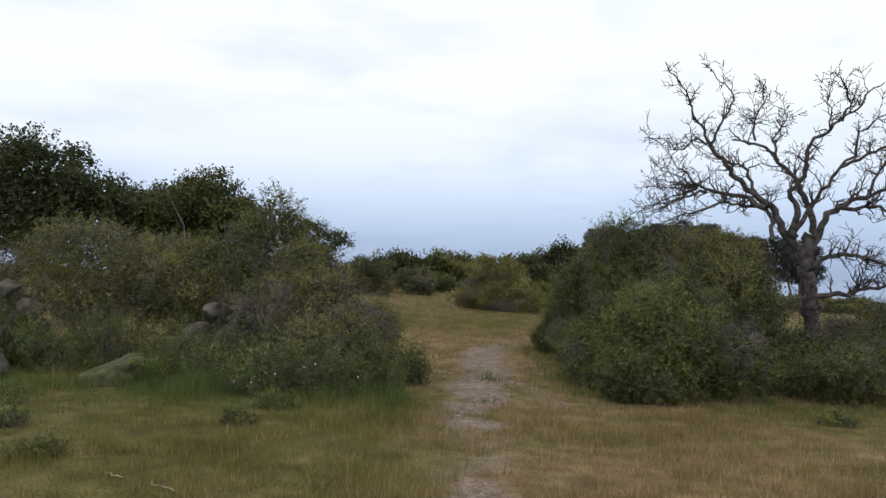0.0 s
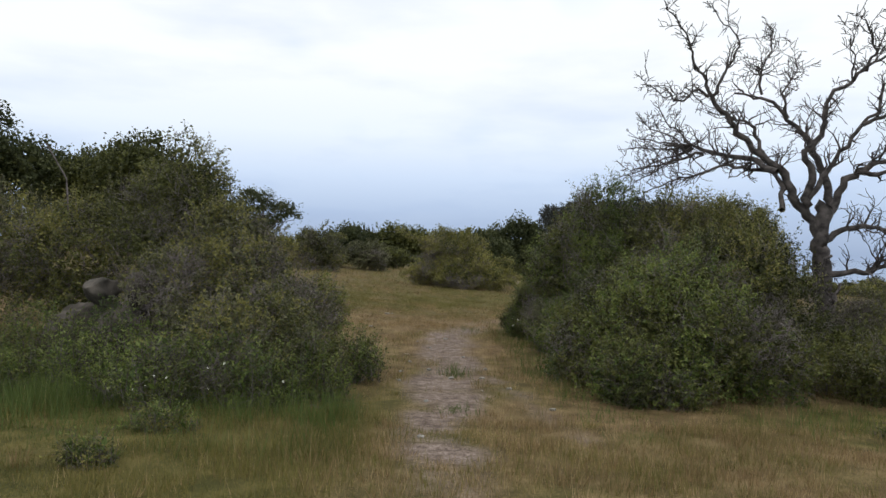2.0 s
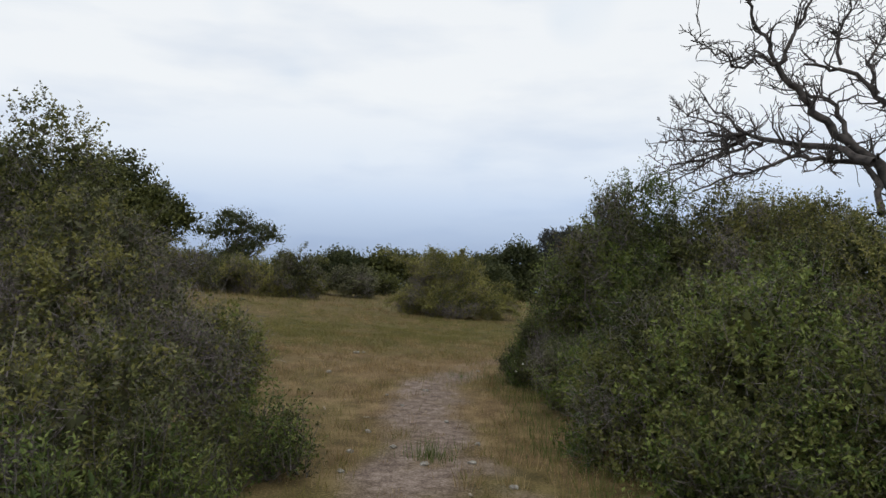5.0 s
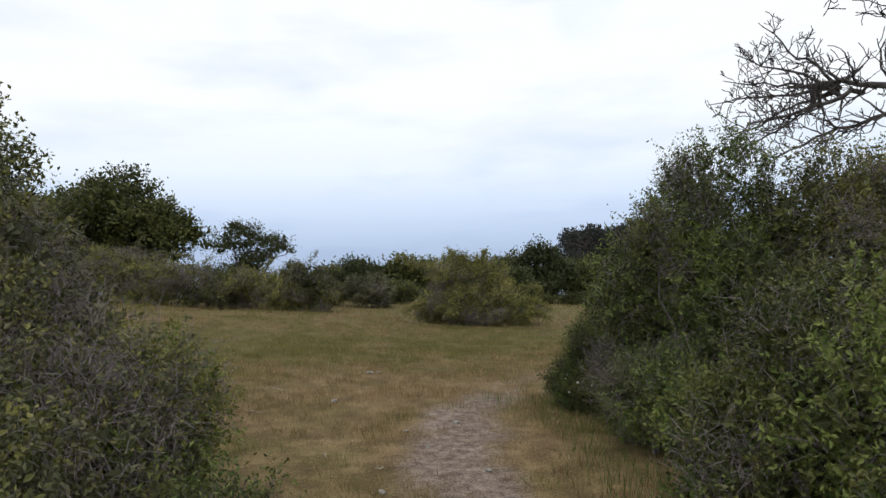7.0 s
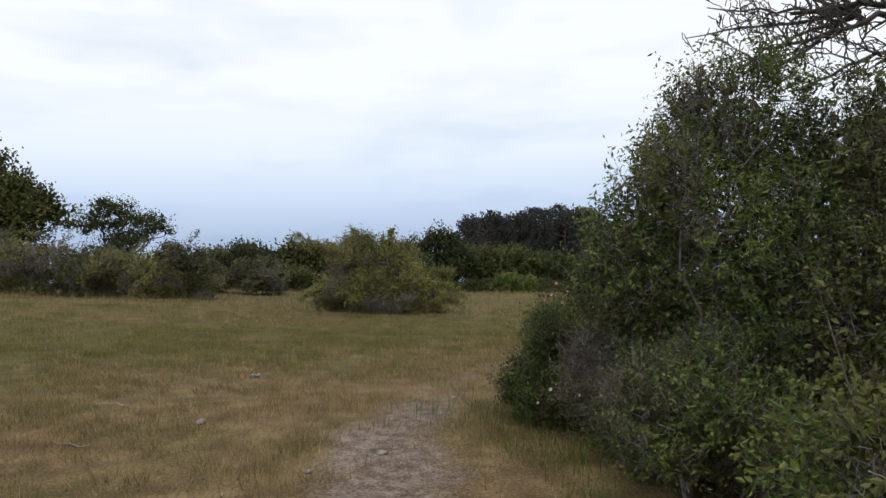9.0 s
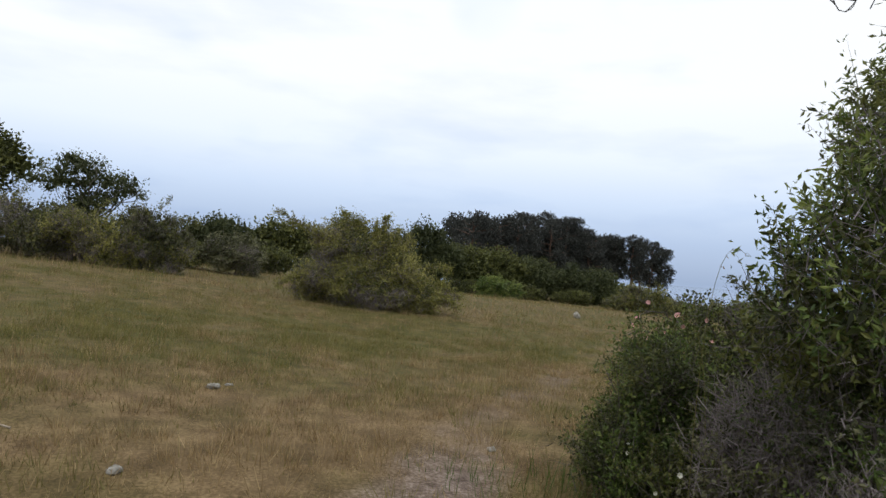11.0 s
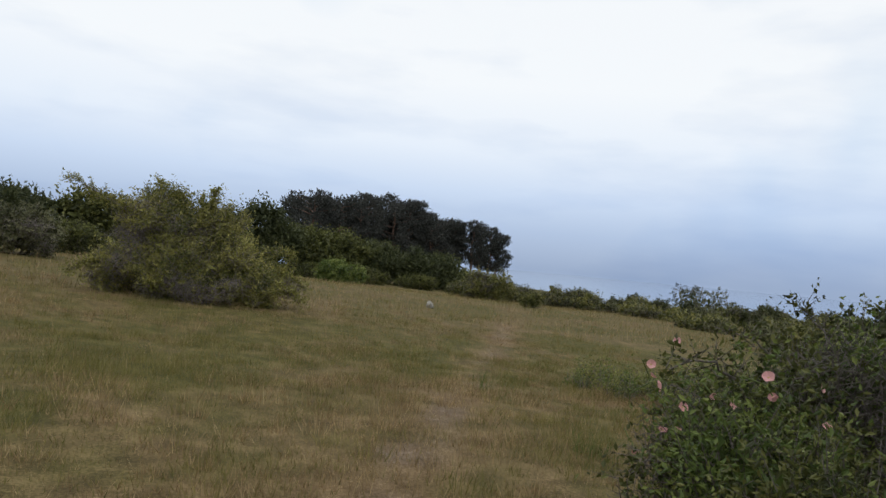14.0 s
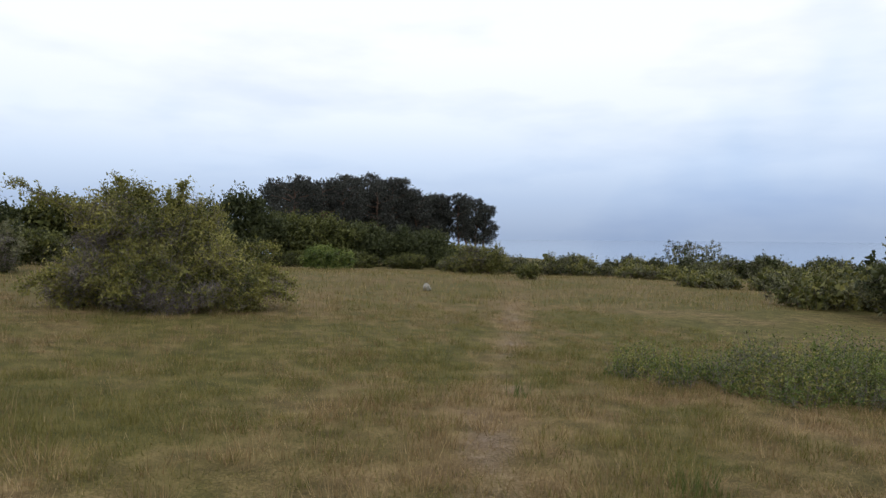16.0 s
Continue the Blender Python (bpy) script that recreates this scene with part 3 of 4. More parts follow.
shrub("blackthorn_shrub", 7.5, 13.3, [(0, 0, 0.5, 0.8, 0.7, 0.7), (0.5, 0.1, 0.7, 0.5, 0.5, 0.6)], LEAF_DARK,
      "brown twiggy blackthorn round the dead tree's foot", "shrub", G1, 1200, 12, 0.045, 0.5, 0.2, 0.75, TWIG, 29, second=LEAF_OLIVE, share=0.2, keep=0.55)
shrub("hawthorn_shrub", 5.5, 14.4, [(0, 0, 1.4, 1.4, 1.4, 1.35), (-0.9, -0.5, 0.9, 0.9, 1.0, 1.0), (-0.45, 0.2, 2.15, 1.0, 1.0, 0.85), (0.4, 0.2, 2.1, 0.8, 0.9, 0.8)], LEAF_DARK,
      "tall tangled hawthorn shrub with grey patches", "shrub", G1, 2800, 13, 0.054, 0.5, 0.17, 0.32, GREY_TWIG, 18, second=LEAF_OLIVE, share=0.35)
shrub("hawthorn_shrub", 5.75, 15.0, [(0, 0, 2.35, 0.85, 0.8, 0.75), (0, 0, 1.2, 0.7, 0.7, 1.2)], LEAF_OLIVE,
      "tall thin hawthorn shrub with yellowing leaves", "shrub", G1, 1300, 13, 0.05, 0.5, 0.18, 0.12, TWIG, 26, second=LEAF_YELLOW, share=0.5, keep=0.62)
shrub("hawthorn_shrub", 6.2, 13.9, [(0, 0, 1.3, 0.85, 0.9, 1.2), (-0.1, 0.1, 2.3, 0.65, 0.7, 0.65)], LEAF_OLIVE,
      "yellowish hawthorn shrub round the dead trunk", "shrub", G1, 2200, 15, 0.045, 0.5, 0.17, 0.25, TWIG, 19)
shrub("blackthorn_shrub", 3.86, 15.0, [(0, 0, 1.15, 0.95, 0.9, 1.3), (-0.6, 0.0, 1.9, 0.72, 0.5, 0.7), (0.2, 0.15, 2.35, 0.85, 0.75, 0.85), (-0.8, 0.0, 1.35, 0.55, 0.45, 0.5)], LEAF_DARK,
      "tall blackthorn shrub with loose leafy shoots", "shrub", G1, 2700, 15, 0.058, 0.36, 0.17, 0.16, GREY_TWIG, 20, sprigs=0.16, second=LEAF_GREEN, share=0.45, keep=0.5, up=0.5, inner=0.4)
shrub("blackthorn_shrub", 3.05, 14.3, [(0, 0, 0.4, 0.7, 0.75, 0.62), (0.45, 0.3, 0.6, 0.5, 0.6, 0.6)], LEAF_GREEN, "low green bush at the path's edge", "shrub", G1, 1500, 16, 0.040, 0.5, 0.16, 0.3, GREY_TWIG, 21, second=LEAF_GREY, share=0.35, keep=0.55, up=0.8)
shrub("blackthorn_shrub", 3.15, 15.35, [(0, 0, 0.45, 0.6, 0.65, 0.65), (0.3, 0.2, 0.75, 0.45, 0.5, 0.5)], LEAF_GREY, "grey twiggy dead bush at the path's edge", "shrub", G1, 1500, 14, 0.036, 0.5, 0.17, 0.38, GREY_TWIG, 22, second=LEAF_GREEN, share=0.35,
      canes=[((0.1, 0, 0.6), (-0.2, 0.1, 1.25), (-0.4, 0.5, 1.15), 0), ((0.3, 0, 0.7), (0.1, 0.2, 1.3), (-0.2, 0.3, 1.5), 0), ((0.2, -0.2, 0.5), (-0.3, -0.5, 1.1), (-0.5, -0.6, 0.95), 1)])
shrub("blackthorn_shrub", 2.82, 16.3, [(0, 0, 0.45, 0.5, 0.5, 0.55), (0.1, 0.2, 0.7, 0.4, 0.4, 0.38)], LEAF_GREEN, "leafy green bush at the path's edge", "shrub", G1, 1700, 16, 0.038, 0.42, 0.15, 0.06, TWIG, 23, second=LEAF_DARK, share=0.4, up=0.8, sprigs=0.15)
shrub("dog_rose_bush", 3.6, 17.0, [(0, 0, 0.45, 0.55, 0.5, 0.55), (-0.1, 0.1, 0.8, 0.4, 0.38, 0.38), (0.5, -0.1, 0.7, 0.6, 0.5, 0.65), (-0.35, 0.0, 0.35, 0.4, 0.4, 0.4)], LEAF_DARK, "dog rose bush with open pale pink flowers", "rose bush", "", 1700, 13, 0.040, 0.55, 0.16, 0.3, TWIG, 24, sprigs=0.12, second=LEAF_GREEN, share=0.5, keep=0.5,
      canes=[((0, 0, 0.5), (-0.2, 0, 1.35), (-0.55, 0.1, 1.15), 3), ((0.1, -0.1, 0.6), (-0.1, -0.2, 1.3), (-0.4, -0.35, 1.2), 3), ((-0.1, 0, 0.4), (-0.5, 0.1, 0.95), (-0.75, 0.1, 0.72), 3), ((0.3, 0, 0.7), (0.25, 0.1, 1.25), (-0.05, 0.2, 1.3), 3),
             ((0.2, 0, 0.3), (-0.4, -0.4, 0.7), (-0.7, -0.5, 0.35), 3), ((0.5, 0, 0.8), (0.6, 0.1, 1.3), (0.4, 0.2, 1.42), 3)])

shrub("bramble_bush", 3.05, 10.75, [(0, 0, 0.35, 0.55, 0.5, 0.5), (0.5, -0.1, 0.3, 0.5, 0.4, 0.45)], LEAF_GREEN, "bright green bramble at the hawthorn's foot", "shrub", G1, 620, 12, 0.056, 0.55, 0.2, 0.1, TWIG, 25, sprigs=0.3, second=LEAF_DARK, share=0.5)

# ---- open meadow ----
shrub("dog_rose_bush", 2.9, 31.2, [(0.1, 0, 0.85, 1.6, 1.6, 0.95), (-0.65, 0, 1.6, 0.95, 1.1, 0.72), (1.4, -0.3, 0.4, 0.95, 1.0, 0.6), (-1.35, -0.1, 0.5, 0.7, 0.9, 0.6), (0.4, 0, 1.5, 0.85, 0.9, 0.65), (-0.5, 0.3, 2.0, 0.5, 0.6, 0.4), (0.1, -0.9, 0.4, 1.2, 0.7, 0.5)], LEAF_YELLOW,
      "large spreading yellow-green wild rose bush in the meadow", "shrub", "", 4600, 19, 0.060, 0.5, 0.25, 0.34, GREY_TWIG, 40, second=LEAF_OLIVE, share=0.35, sprigs=0.09, up=0.25, keep=0.58, inner=0.35,
      canes=[((-0.8, 0, 1.4), (-1.5, 0, 2.0), (-2.45, 0, 2.38), 9), ((-0.9, 0.2, 1.6), (-1.4, 0.2, 2.1), (-2.1, 0.3, 2.1), 9), ((0.3, 0, 1.6), (0.4, 0, 2.2), (0.42, 0, 2.42), 8), ((0.3, 0, 1.7), (0.2, 0, 2.1), (0.15, 0, 2.25), 6),
             ((-0.5, 0, 1.9), (-0.6, 0, 2.3), (-0.75, 0, 2.5), 9), ((-0.2, 0, 1.8), (-0.3, 0, 2.2), (-0.35, 0, 2.35), 8), ((1.3, -0.3, 0.7), (2.1, -0.4, 0.8), (2.5, -0.4, 0.42), 9), ((1.2, 0, 1.0), (1.9, 0, 1.4), (2.3, 0, 1.1), 9), ((1.2, -0.5, 0.5), (1.9, -0.8, 0.5), (2.35, -0.8, 0.18), 9), ((-1.2, -0.2, 0.6), (-1.8, -0.2, 0.8), (-2.3, -0.2, 0.5), 9)])
for k, (sx, sy, r, h) in enumerate([(-3.5, 36.4, 1.15, 2.0), (-5.4, 36.6, 1.5, 1.7), (-8.0, 37.0, 1.8, 1.8), (-11.2, 38.2, 2.0, 2.4), (-14.8, 38.0, 2.3, 2.4)]):
    shrub("hawthorn_shrub", sx, sy, [(0, 0, h * 0.45, r, r, h * 0.55), (r * 0.6, -0.2, h * 0.3, r * 0.7, r * 0.8, h * 0.42), (-r * 0.4, 0, h * 0.75, r * 0.5, r * 0.6, h * 0.3)], LEAF_OLIVE,
          "olive hawthorn shrub in a row across the meadow", "shrub", "row of meadow shrubs", 1500, 12, 0.075, 0.6, 0.24, 0.36, GREY_TWIG, 50 + k, second=(LEAF_GREY, LEAF_YELLOW)[k % 2], share=0.45, keep=0.55, sprigs=0.12,
          canes=[((0, 0, h * 0.8), (0.3, 0, h * 1.1), (0.5, 0, h * 1.22), 2), ((0.2, 0, h * 0.7), (0.9 * r, 0, h), (1.2 * r, 0, h * 0.8), 5)])


def tree(name, x, y, h, lobes, leaf, label, category="tree", group="", clumps=1200, per=12, size=0.2, seed=1, wood=TWIG, spread=0.5):
    """A broad-leaved tree: tapered trunk, limbs into each part of the crown, and leaves in sprigs."""
    rng = np.random.default_rng(seed)
    z0 = float(gz(x, y))
    thing = new(name)
    thing.location = (x, y, z0 - 0.05)
    tagged(thing, label, category, group)
    lobes = np.asarray(lobes, float)
    low = lobes[:, 2].min()
    r0 = 0.028 * h
    link("trunk", tubes_mesh("trunk", [crooked((0, 0, 0), (0.1, 0, low), r0, r0 * 0.7, rng, 6, 0.04)], 8), wood, thing)
    for c in lobes:
        for e in [c[:3]] + [c[:3] + unit(rng.normal(size=3)) * c[3:] * 0.8 for _ in range(3)]:
            link("limb", tubes_mesh("limb", [crooked((0.1, 0, low * 0.8), e, r0 * 0.45, r0 * 0.08, rng, 6, 0.07)], 5), wood, thing)
    lobes = lumpy(lobes, rng)
    p, o, pick = lobe_points(lobes, clumps, rng, 0.7, 1.05)
    d = unit(o + 0.5 * rng.normal(size=p.shape) + np.array([0, 0, 0.3]))
    t = rng.uniform(-0.6, 1.0, (len(p), per))
    pos = p[:, None] + d[:, None] * (t * spread)[..., None] + rng.normal(size=(len(p), per, 3)) * spread * 0.35
    ld = unit(d[:, None] * 0.6 + rng.normal(size=pos.shape) * 0.8)
    q, _, _ = lobe_points(lobes, clumps * 2, rng, 0.3, 0.85)
    core, _, _ = lobe_points(lobes, clumps, rng, 0.1, 0.7)
    link("inner_foliage", leaf_mesh("inner_foliage", core, rng.normal(size=core.shape), size * 3.0, 0.7, rng), leaf, thing)["kind"] = "stuff"
    # highlight painted on outer leaves and shade on inner ones, besides random lump tone
    leaf_highlight = rng.uniform(-0.2, 0.2, len(lobes))[pick][:, None] + np.clip(t, 0, 1) * 0.15
    leaf_highlight = np.concatenate([leaf_highlight.ravel(), np.full(len(q), -0.1)])
    pos = np.concatenate([pos.reshape(-1, 3), q])
    ld = np.concatenate([ld.reshape(-1, 3), rng.normal(size=q.shape)])
    link("crown", leaf_mesh("crown", pos, ld, size, 0.65, rng, tone=leaf_highlight), leaf, thing)["kind"] = "stuff"
    return thing


G2 = "trees round the meadow"
tree("oak_tree", -17.0, 52.0, 8, [(0, 0, 5.0, 3.8, 3.5, 2.9), (2.4, 0, 3.6, 2.4, 2.5, 2.4), (-3, 0, 4.5, 3, 3, 3), (0, 0, 2.2, 3.5, 2.5, 2.2)], LEAF_DARK, "dark green broad-leaved tree behind the meadow shrubs", "tree", G2, 2800, 12, 0.22, 60)
tree("oak_tree", -28.5, 50.0, 10, [(0, 0, 6.0, 4.5, 4, 3.8), (3.2, 0, 4.5, 3, 3, 3), (-4, 0, 5.5, 3.5, 3, 3.5), (0, 0, 2.6, 4.5, 3, 2.6)], LEAF_OAK, "dark rounded tree on the slope", "tree", G2, 2800, 12, 0.24, 61)
tree("oak_tree", -24.5, 58.0, 8, [(0, 0, 4.6, 4, 4, 3.3), (4, 0, 3.6, 3, 3, 2.8), (1, 0, 2, 4, 3, 2)], LEAF_OAK, "dark rounded tree on the slope", "tree", G2, 2000, 12, 0.24, 62)
tree("hawthorn_tree", -8.2, 47.0, 4.6, [(-0.3, 0, 3.9, 1.2, 1.1, 0.42), (1.0, 0, 3.3, 1.4, 1.1, 0.32), (1.8, 0.2, 2.9, 0.8, 0.8, 0.26), (-1.3, 0, 3.2, 1.4, 1.2, 0.5), (0.3, 0, 2.4, 1.5, 1.2, 0.5), (-0.6, 0, 1.6, 1.6, 1.3, 0.7)], LEAF_OAK, "small dark hawthorn tree with level branches", "tree", G2, 800, 12, 0.10, 63, spread=0.35)
tree("oak_tree", -3.0, 60.0, 3.4, [(0, 0, 1.7, 2.6, 2.2, 1.6)], LEAF_OAK, "low dark tree closing the meadow", "tree", G2, 1000, 12, 0.2, 66)
tree("oak_tree", 0.8, 61.0, 4, [(0, 0, 2.0, 2.8, 2.5, 1.8), (2.5, 0, 1.6, 2.2, 2.2, 1.5)], LEAF_DARK, "low dark green tree behind the rose bush", "tree", G2, 1200, 12, 0.2, 64)
for k, (sx, sy, r, h) in enumerate([(14.0, 77.0, 3.6, 6.0), (20.5, 78.5, 4.2, 5.0), (26.5, 79.0, 3.8, 3.9), (31.0, 78.0, 3.8, 3.8), (37, 84, 4.0, 2.6), (9.0, 72.0, 3.2, 4.2)]):
    tree("oak_tree", sx, sy, h, [(0, 0, h * 0.5, r, r * 0.8, h * 0.52), (r * 0.6, 0, h * 0.4, r * 0.7, r * 0.7, h * 0.42)], (LEAF_OAK, LEAF_DARK, LEAF_OAK)[k % 3], "low dark oak in front of the pines", "tree", G2, 1100, 11, 0.26, 70 + k)
shrub("willow_shrub", 18.2, 65.5, [(0, 0, 0.7, 2.0, 1.5, 1.0)], LEAF_GREEN, "bright green low shrub before the oaks", "shrub", "", 500, 12, 0.16, 0.6, 0.35, 0.03, TWIG, 80)
shrub("dog_rose_bush", 26.6, 57.6, [(0, 0, 1.0, 1.9, 1.6, 1.2), (1.2, 0, 0.6, 1.2, 1.2, 0.8)], LEAF_OLIVE, "rounded olive bush on the meadow's crest", "shrub", "", 700, 12, 0.14, 0.6, 0.35, 0.2, TWIG, 81)

shrub("dog_rose_bush", 22.8, 46.4, [(0, 0, 0.4, 0.7, 0.7, 0.55)], LEAF_OLIVE, "small olive bush in the open meadow", "shrub", "", 300, 12, 0.09, 0.6, 0.2, 0.2, TWIG, 82)
shrub("hawthorn_shrub", -1.2, 41.5, [(0, 0, 0.7, 1.3, 1.2, 0.9)], LEAF_GREY, "low grey-green shrub closing the meadow row", "shrub", "row of meadow shrubs", 700, 12, 0.1, 0.6, 0.26, 0.25, GREY_TWIG, 83)
for k, (sx, sy) in enumerate([(-4.0, 42.0), (-8.0, 42.6), (-12.0, 43.0), (-16.5, 43.0), (-0.5, 47.0), (3.5, 50.0), (12.0, 70.0), (17.0, 70.5), (22.5, 71.0), (27.5, 71.0), (32.5, 71.0)]):
    shrub("hawthorn_shrub", sx, sy, [(0, 0, 0.55, 2.2, 1.3, 0.75)], LEAF_DARK, "dark low shrub behind the meadow row", "shrub", "row of meadow shrubs", 600, 11, 0.12, 0.6, 0.26, 0.1, TWIG, 90 + k)


def pine(x, y, h, seed, lean=0.0, low=0.42, wide=1.0):
    rng = np.random.default_rng(seed)
    z0 = float(gz(x, y))
    thing = new("pine_tree")
    thing.location = (x, y, z0 - 0.05)
    tagged(thing, "tall dark pine with a bare reddish trunk", "pine tree", "pine grove")
    link("trunk", tubes_mesh("trunk", [crooked((0, 0, 0), (lean, 0, h * 0.92), 0.2, 0.06, rng, 8, 0.012)], 8), PINE_BARK, thing)
    lobes = []
    for i in range(24):
        z = h * (low + (0.95 - low) * (i + rng.uniform(0, 1)) / 24)
        reach = (1.15 - (z / h - 0.6) ** 2 * 3.4) * rng.uniform(0.9, 2.7) * wide
        a = i * 2.4 + rng.uniform(-0.5, 0.5)
        e = np.array([lean * z / h + math.cos(a) * reach, math.sin(a) * reach, z + 0.25])
        link("limb", tubes_mesh("limb", [crooked((lean * z / h, 0, z - 0.5), e, 0.06, 0.02, rng, 4, 0.06)], 5), PINE_BARK, thing)
        lobes.append((*e, rng.uniform(0.7, 1.3) * wide ** 0.5, rng.uniform(0.7, 1.3) * wide ** 0.5, rng.uniform(0.35, 0.65)))
    lobes.append((lean, 0, h * 0.95, 1.0, 1.0, 0.6))
    p, o, _ = lobe_points(lobes, 1100, rng, 0.5, 1.08)
    per = 6
    pos = p[:, None] + rng.normal(size=(len(p), per, 3)) * 0.13
    ld = o[:, None] * 0.6 + rng.normal(size=pos.shape) * 0.7 + np.array([0, 0, 0.55])
    link("crown", leaf_mesh("crown", pos.reshape(-1, 3), ld.reshape(-1, 3), 0.30, 0.42, rng), NEEDLE, thing)["kind"] = "stuff"


prng = np.random.default_rng(5)
for i in range(34):
    f = i / 33
    px, py = 24 + 30.5 * f + prng.normal() * 1.2, 98 + 18 * f + prng.normal() * 5
    pine(px, py, 9.6 + 1.0 * math.sin(f * 3.1) + prng.normal() * 0.75, 100 + i, prng.normal() * 0.4, 0.22 if i < 26 else 0.36, 1.0 if i < 28 else 0.6)
for i, (px, py, h) in enumerate([(61.0, 118, 10.6), (63.4, 119, 10.2), (65.6, 120, 9.2)]):
    pine(px, py, h, 140 + i, 0.3 * i, 0.26, 0.62)

# ---- dead tree ----
DT = new("dead_tree")
DT.location = (7.9, 14.3, float(gz(7.9, 14.3)))
tagged(DT, "bare dead tree with crooked grey forking branches", "tree")
drng = np.random.default_rng(3)


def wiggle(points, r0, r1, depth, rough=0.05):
    """A knotty limb through a few points (across, up) fitted to the camera's view, set back from depth[0] to depth[1].
    """
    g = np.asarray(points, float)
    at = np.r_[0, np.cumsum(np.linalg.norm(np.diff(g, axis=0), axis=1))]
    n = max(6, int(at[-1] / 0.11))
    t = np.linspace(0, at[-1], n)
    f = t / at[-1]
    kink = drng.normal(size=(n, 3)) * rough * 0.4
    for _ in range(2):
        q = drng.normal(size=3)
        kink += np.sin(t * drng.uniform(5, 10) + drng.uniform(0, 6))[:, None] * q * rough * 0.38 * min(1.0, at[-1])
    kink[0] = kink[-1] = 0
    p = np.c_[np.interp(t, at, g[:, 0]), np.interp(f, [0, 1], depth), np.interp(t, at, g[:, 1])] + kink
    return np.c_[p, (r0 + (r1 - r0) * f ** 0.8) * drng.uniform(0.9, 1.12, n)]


def spray(line, count, length, start=0.2, level=2):
    """Crooked side twigs off a limb, and twigs off those."""
    made = []
    n = len(line)
    for _ in range(count):
        i = int(drng.uniform(start, 0.98) * (n - 1))
        p, r = line[i, :3], line[i, 3]
        along = unit(line[min(i + 1, n - 1), :3] - line[max(i - 1, 0), :3])
        side = unit(np.cross(along, drng.normal(size=3)))
        d = unit(along * drng.uniform(0.3, 0.9) + side * np.array([1, 0.8, 1]) + np.array([0, 0, 0.3]))
        ln = length * drng.uniform(0.45, 1.2)
        k = max(4, int(ln / 0.07))
        pts, q = [], p.copy()
        for j in range(k):
            pts.append(np.r_[q, max(0.0052, min(r * 0.62, 0.020) * (1 - j / k))])
            d = unit(d + drng.normal(size=3) * 0.30 + np.array([0, 0, 0.04]))
            q = q + d * ln / k
        pts = np.array(pts)
        made.append(pts)
        if level > 1:
            made += spray(pts, 6 if ln > 0.4 else 3, ln * 0.5, 0.2, level - 1)
    return made


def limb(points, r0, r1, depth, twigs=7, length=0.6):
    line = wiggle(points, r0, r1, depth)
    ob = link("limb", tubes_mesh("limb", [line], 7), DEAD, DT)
    if twigs:
        tw = link("twig_spray", tubes_mesh("twig_spray", spray(line, int(twigs * 2.0), length * 1.2), 4), DEAD, ob)
        tw["kind"] = "stuff"


# limb points laid out from the camera's view; some pushed back along its rays
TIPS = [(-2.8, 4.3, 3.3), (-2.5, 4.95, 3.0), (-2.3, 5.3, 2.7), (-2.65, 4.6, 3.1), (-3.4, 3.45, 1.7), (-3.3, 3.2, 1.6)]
link("trunk", tubes_mesh("trunk", [wiggle([(0.05, -0.1), (0.0, 1.0), (-0.06, 1.75), (-0.15, 2.4), (-0.03, 2.95)], 0.2, 0.13, (0, 0), 0.05)], 10), DEAD, DT)
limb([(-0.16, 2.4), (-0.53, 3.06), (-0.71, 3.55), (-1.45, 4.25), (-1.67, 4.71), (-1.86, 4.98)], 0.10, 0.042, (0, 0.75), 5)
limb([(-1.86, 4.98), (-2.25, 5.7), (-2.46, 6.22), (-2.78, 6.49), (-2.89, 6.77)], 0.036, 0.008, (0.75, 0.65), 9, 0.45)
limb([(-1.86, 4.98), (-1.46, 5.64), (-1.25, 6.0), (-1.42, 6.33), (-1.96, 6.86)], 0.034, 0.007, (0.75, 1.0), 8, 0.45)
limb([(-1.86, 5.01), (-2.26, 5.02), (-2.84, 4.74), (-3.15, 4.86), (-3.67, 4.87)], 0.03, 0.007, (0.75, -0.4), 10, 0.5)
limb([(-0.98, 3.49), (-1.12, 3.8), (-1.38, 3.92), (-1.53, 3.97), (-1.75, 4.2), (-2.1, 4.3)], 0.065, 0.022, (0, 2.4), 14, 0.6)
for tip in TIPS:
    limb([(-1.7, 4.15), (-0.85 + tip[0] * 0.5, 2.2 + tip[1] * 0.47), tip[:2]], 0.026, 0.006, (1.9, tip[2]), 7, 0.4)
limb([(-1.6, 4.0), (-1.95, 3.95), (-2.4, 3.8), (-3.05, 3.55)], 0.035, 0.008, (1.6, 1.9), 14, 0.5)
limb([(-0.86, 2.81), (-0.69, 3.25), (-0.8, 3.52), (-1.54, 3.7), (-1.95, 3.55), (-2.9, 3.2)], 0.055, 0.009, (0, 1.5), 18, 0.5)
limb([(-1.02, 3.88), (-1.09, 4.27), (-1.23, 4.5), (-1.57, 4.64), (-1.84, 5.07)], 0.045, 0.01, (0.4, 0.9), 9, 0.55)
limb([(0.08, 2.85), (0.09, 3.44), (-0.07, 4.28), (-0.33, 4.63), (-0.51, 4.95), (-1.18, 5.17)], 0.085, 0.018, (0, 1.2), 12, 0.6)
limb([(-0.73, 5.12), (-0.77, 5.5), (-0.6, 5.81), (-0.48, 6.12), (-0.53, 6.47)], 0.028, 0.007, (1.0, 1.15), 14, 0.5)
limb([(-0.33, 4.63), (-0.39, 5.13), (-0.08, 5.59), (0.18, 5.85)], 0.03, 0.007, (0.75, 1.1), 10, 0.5)
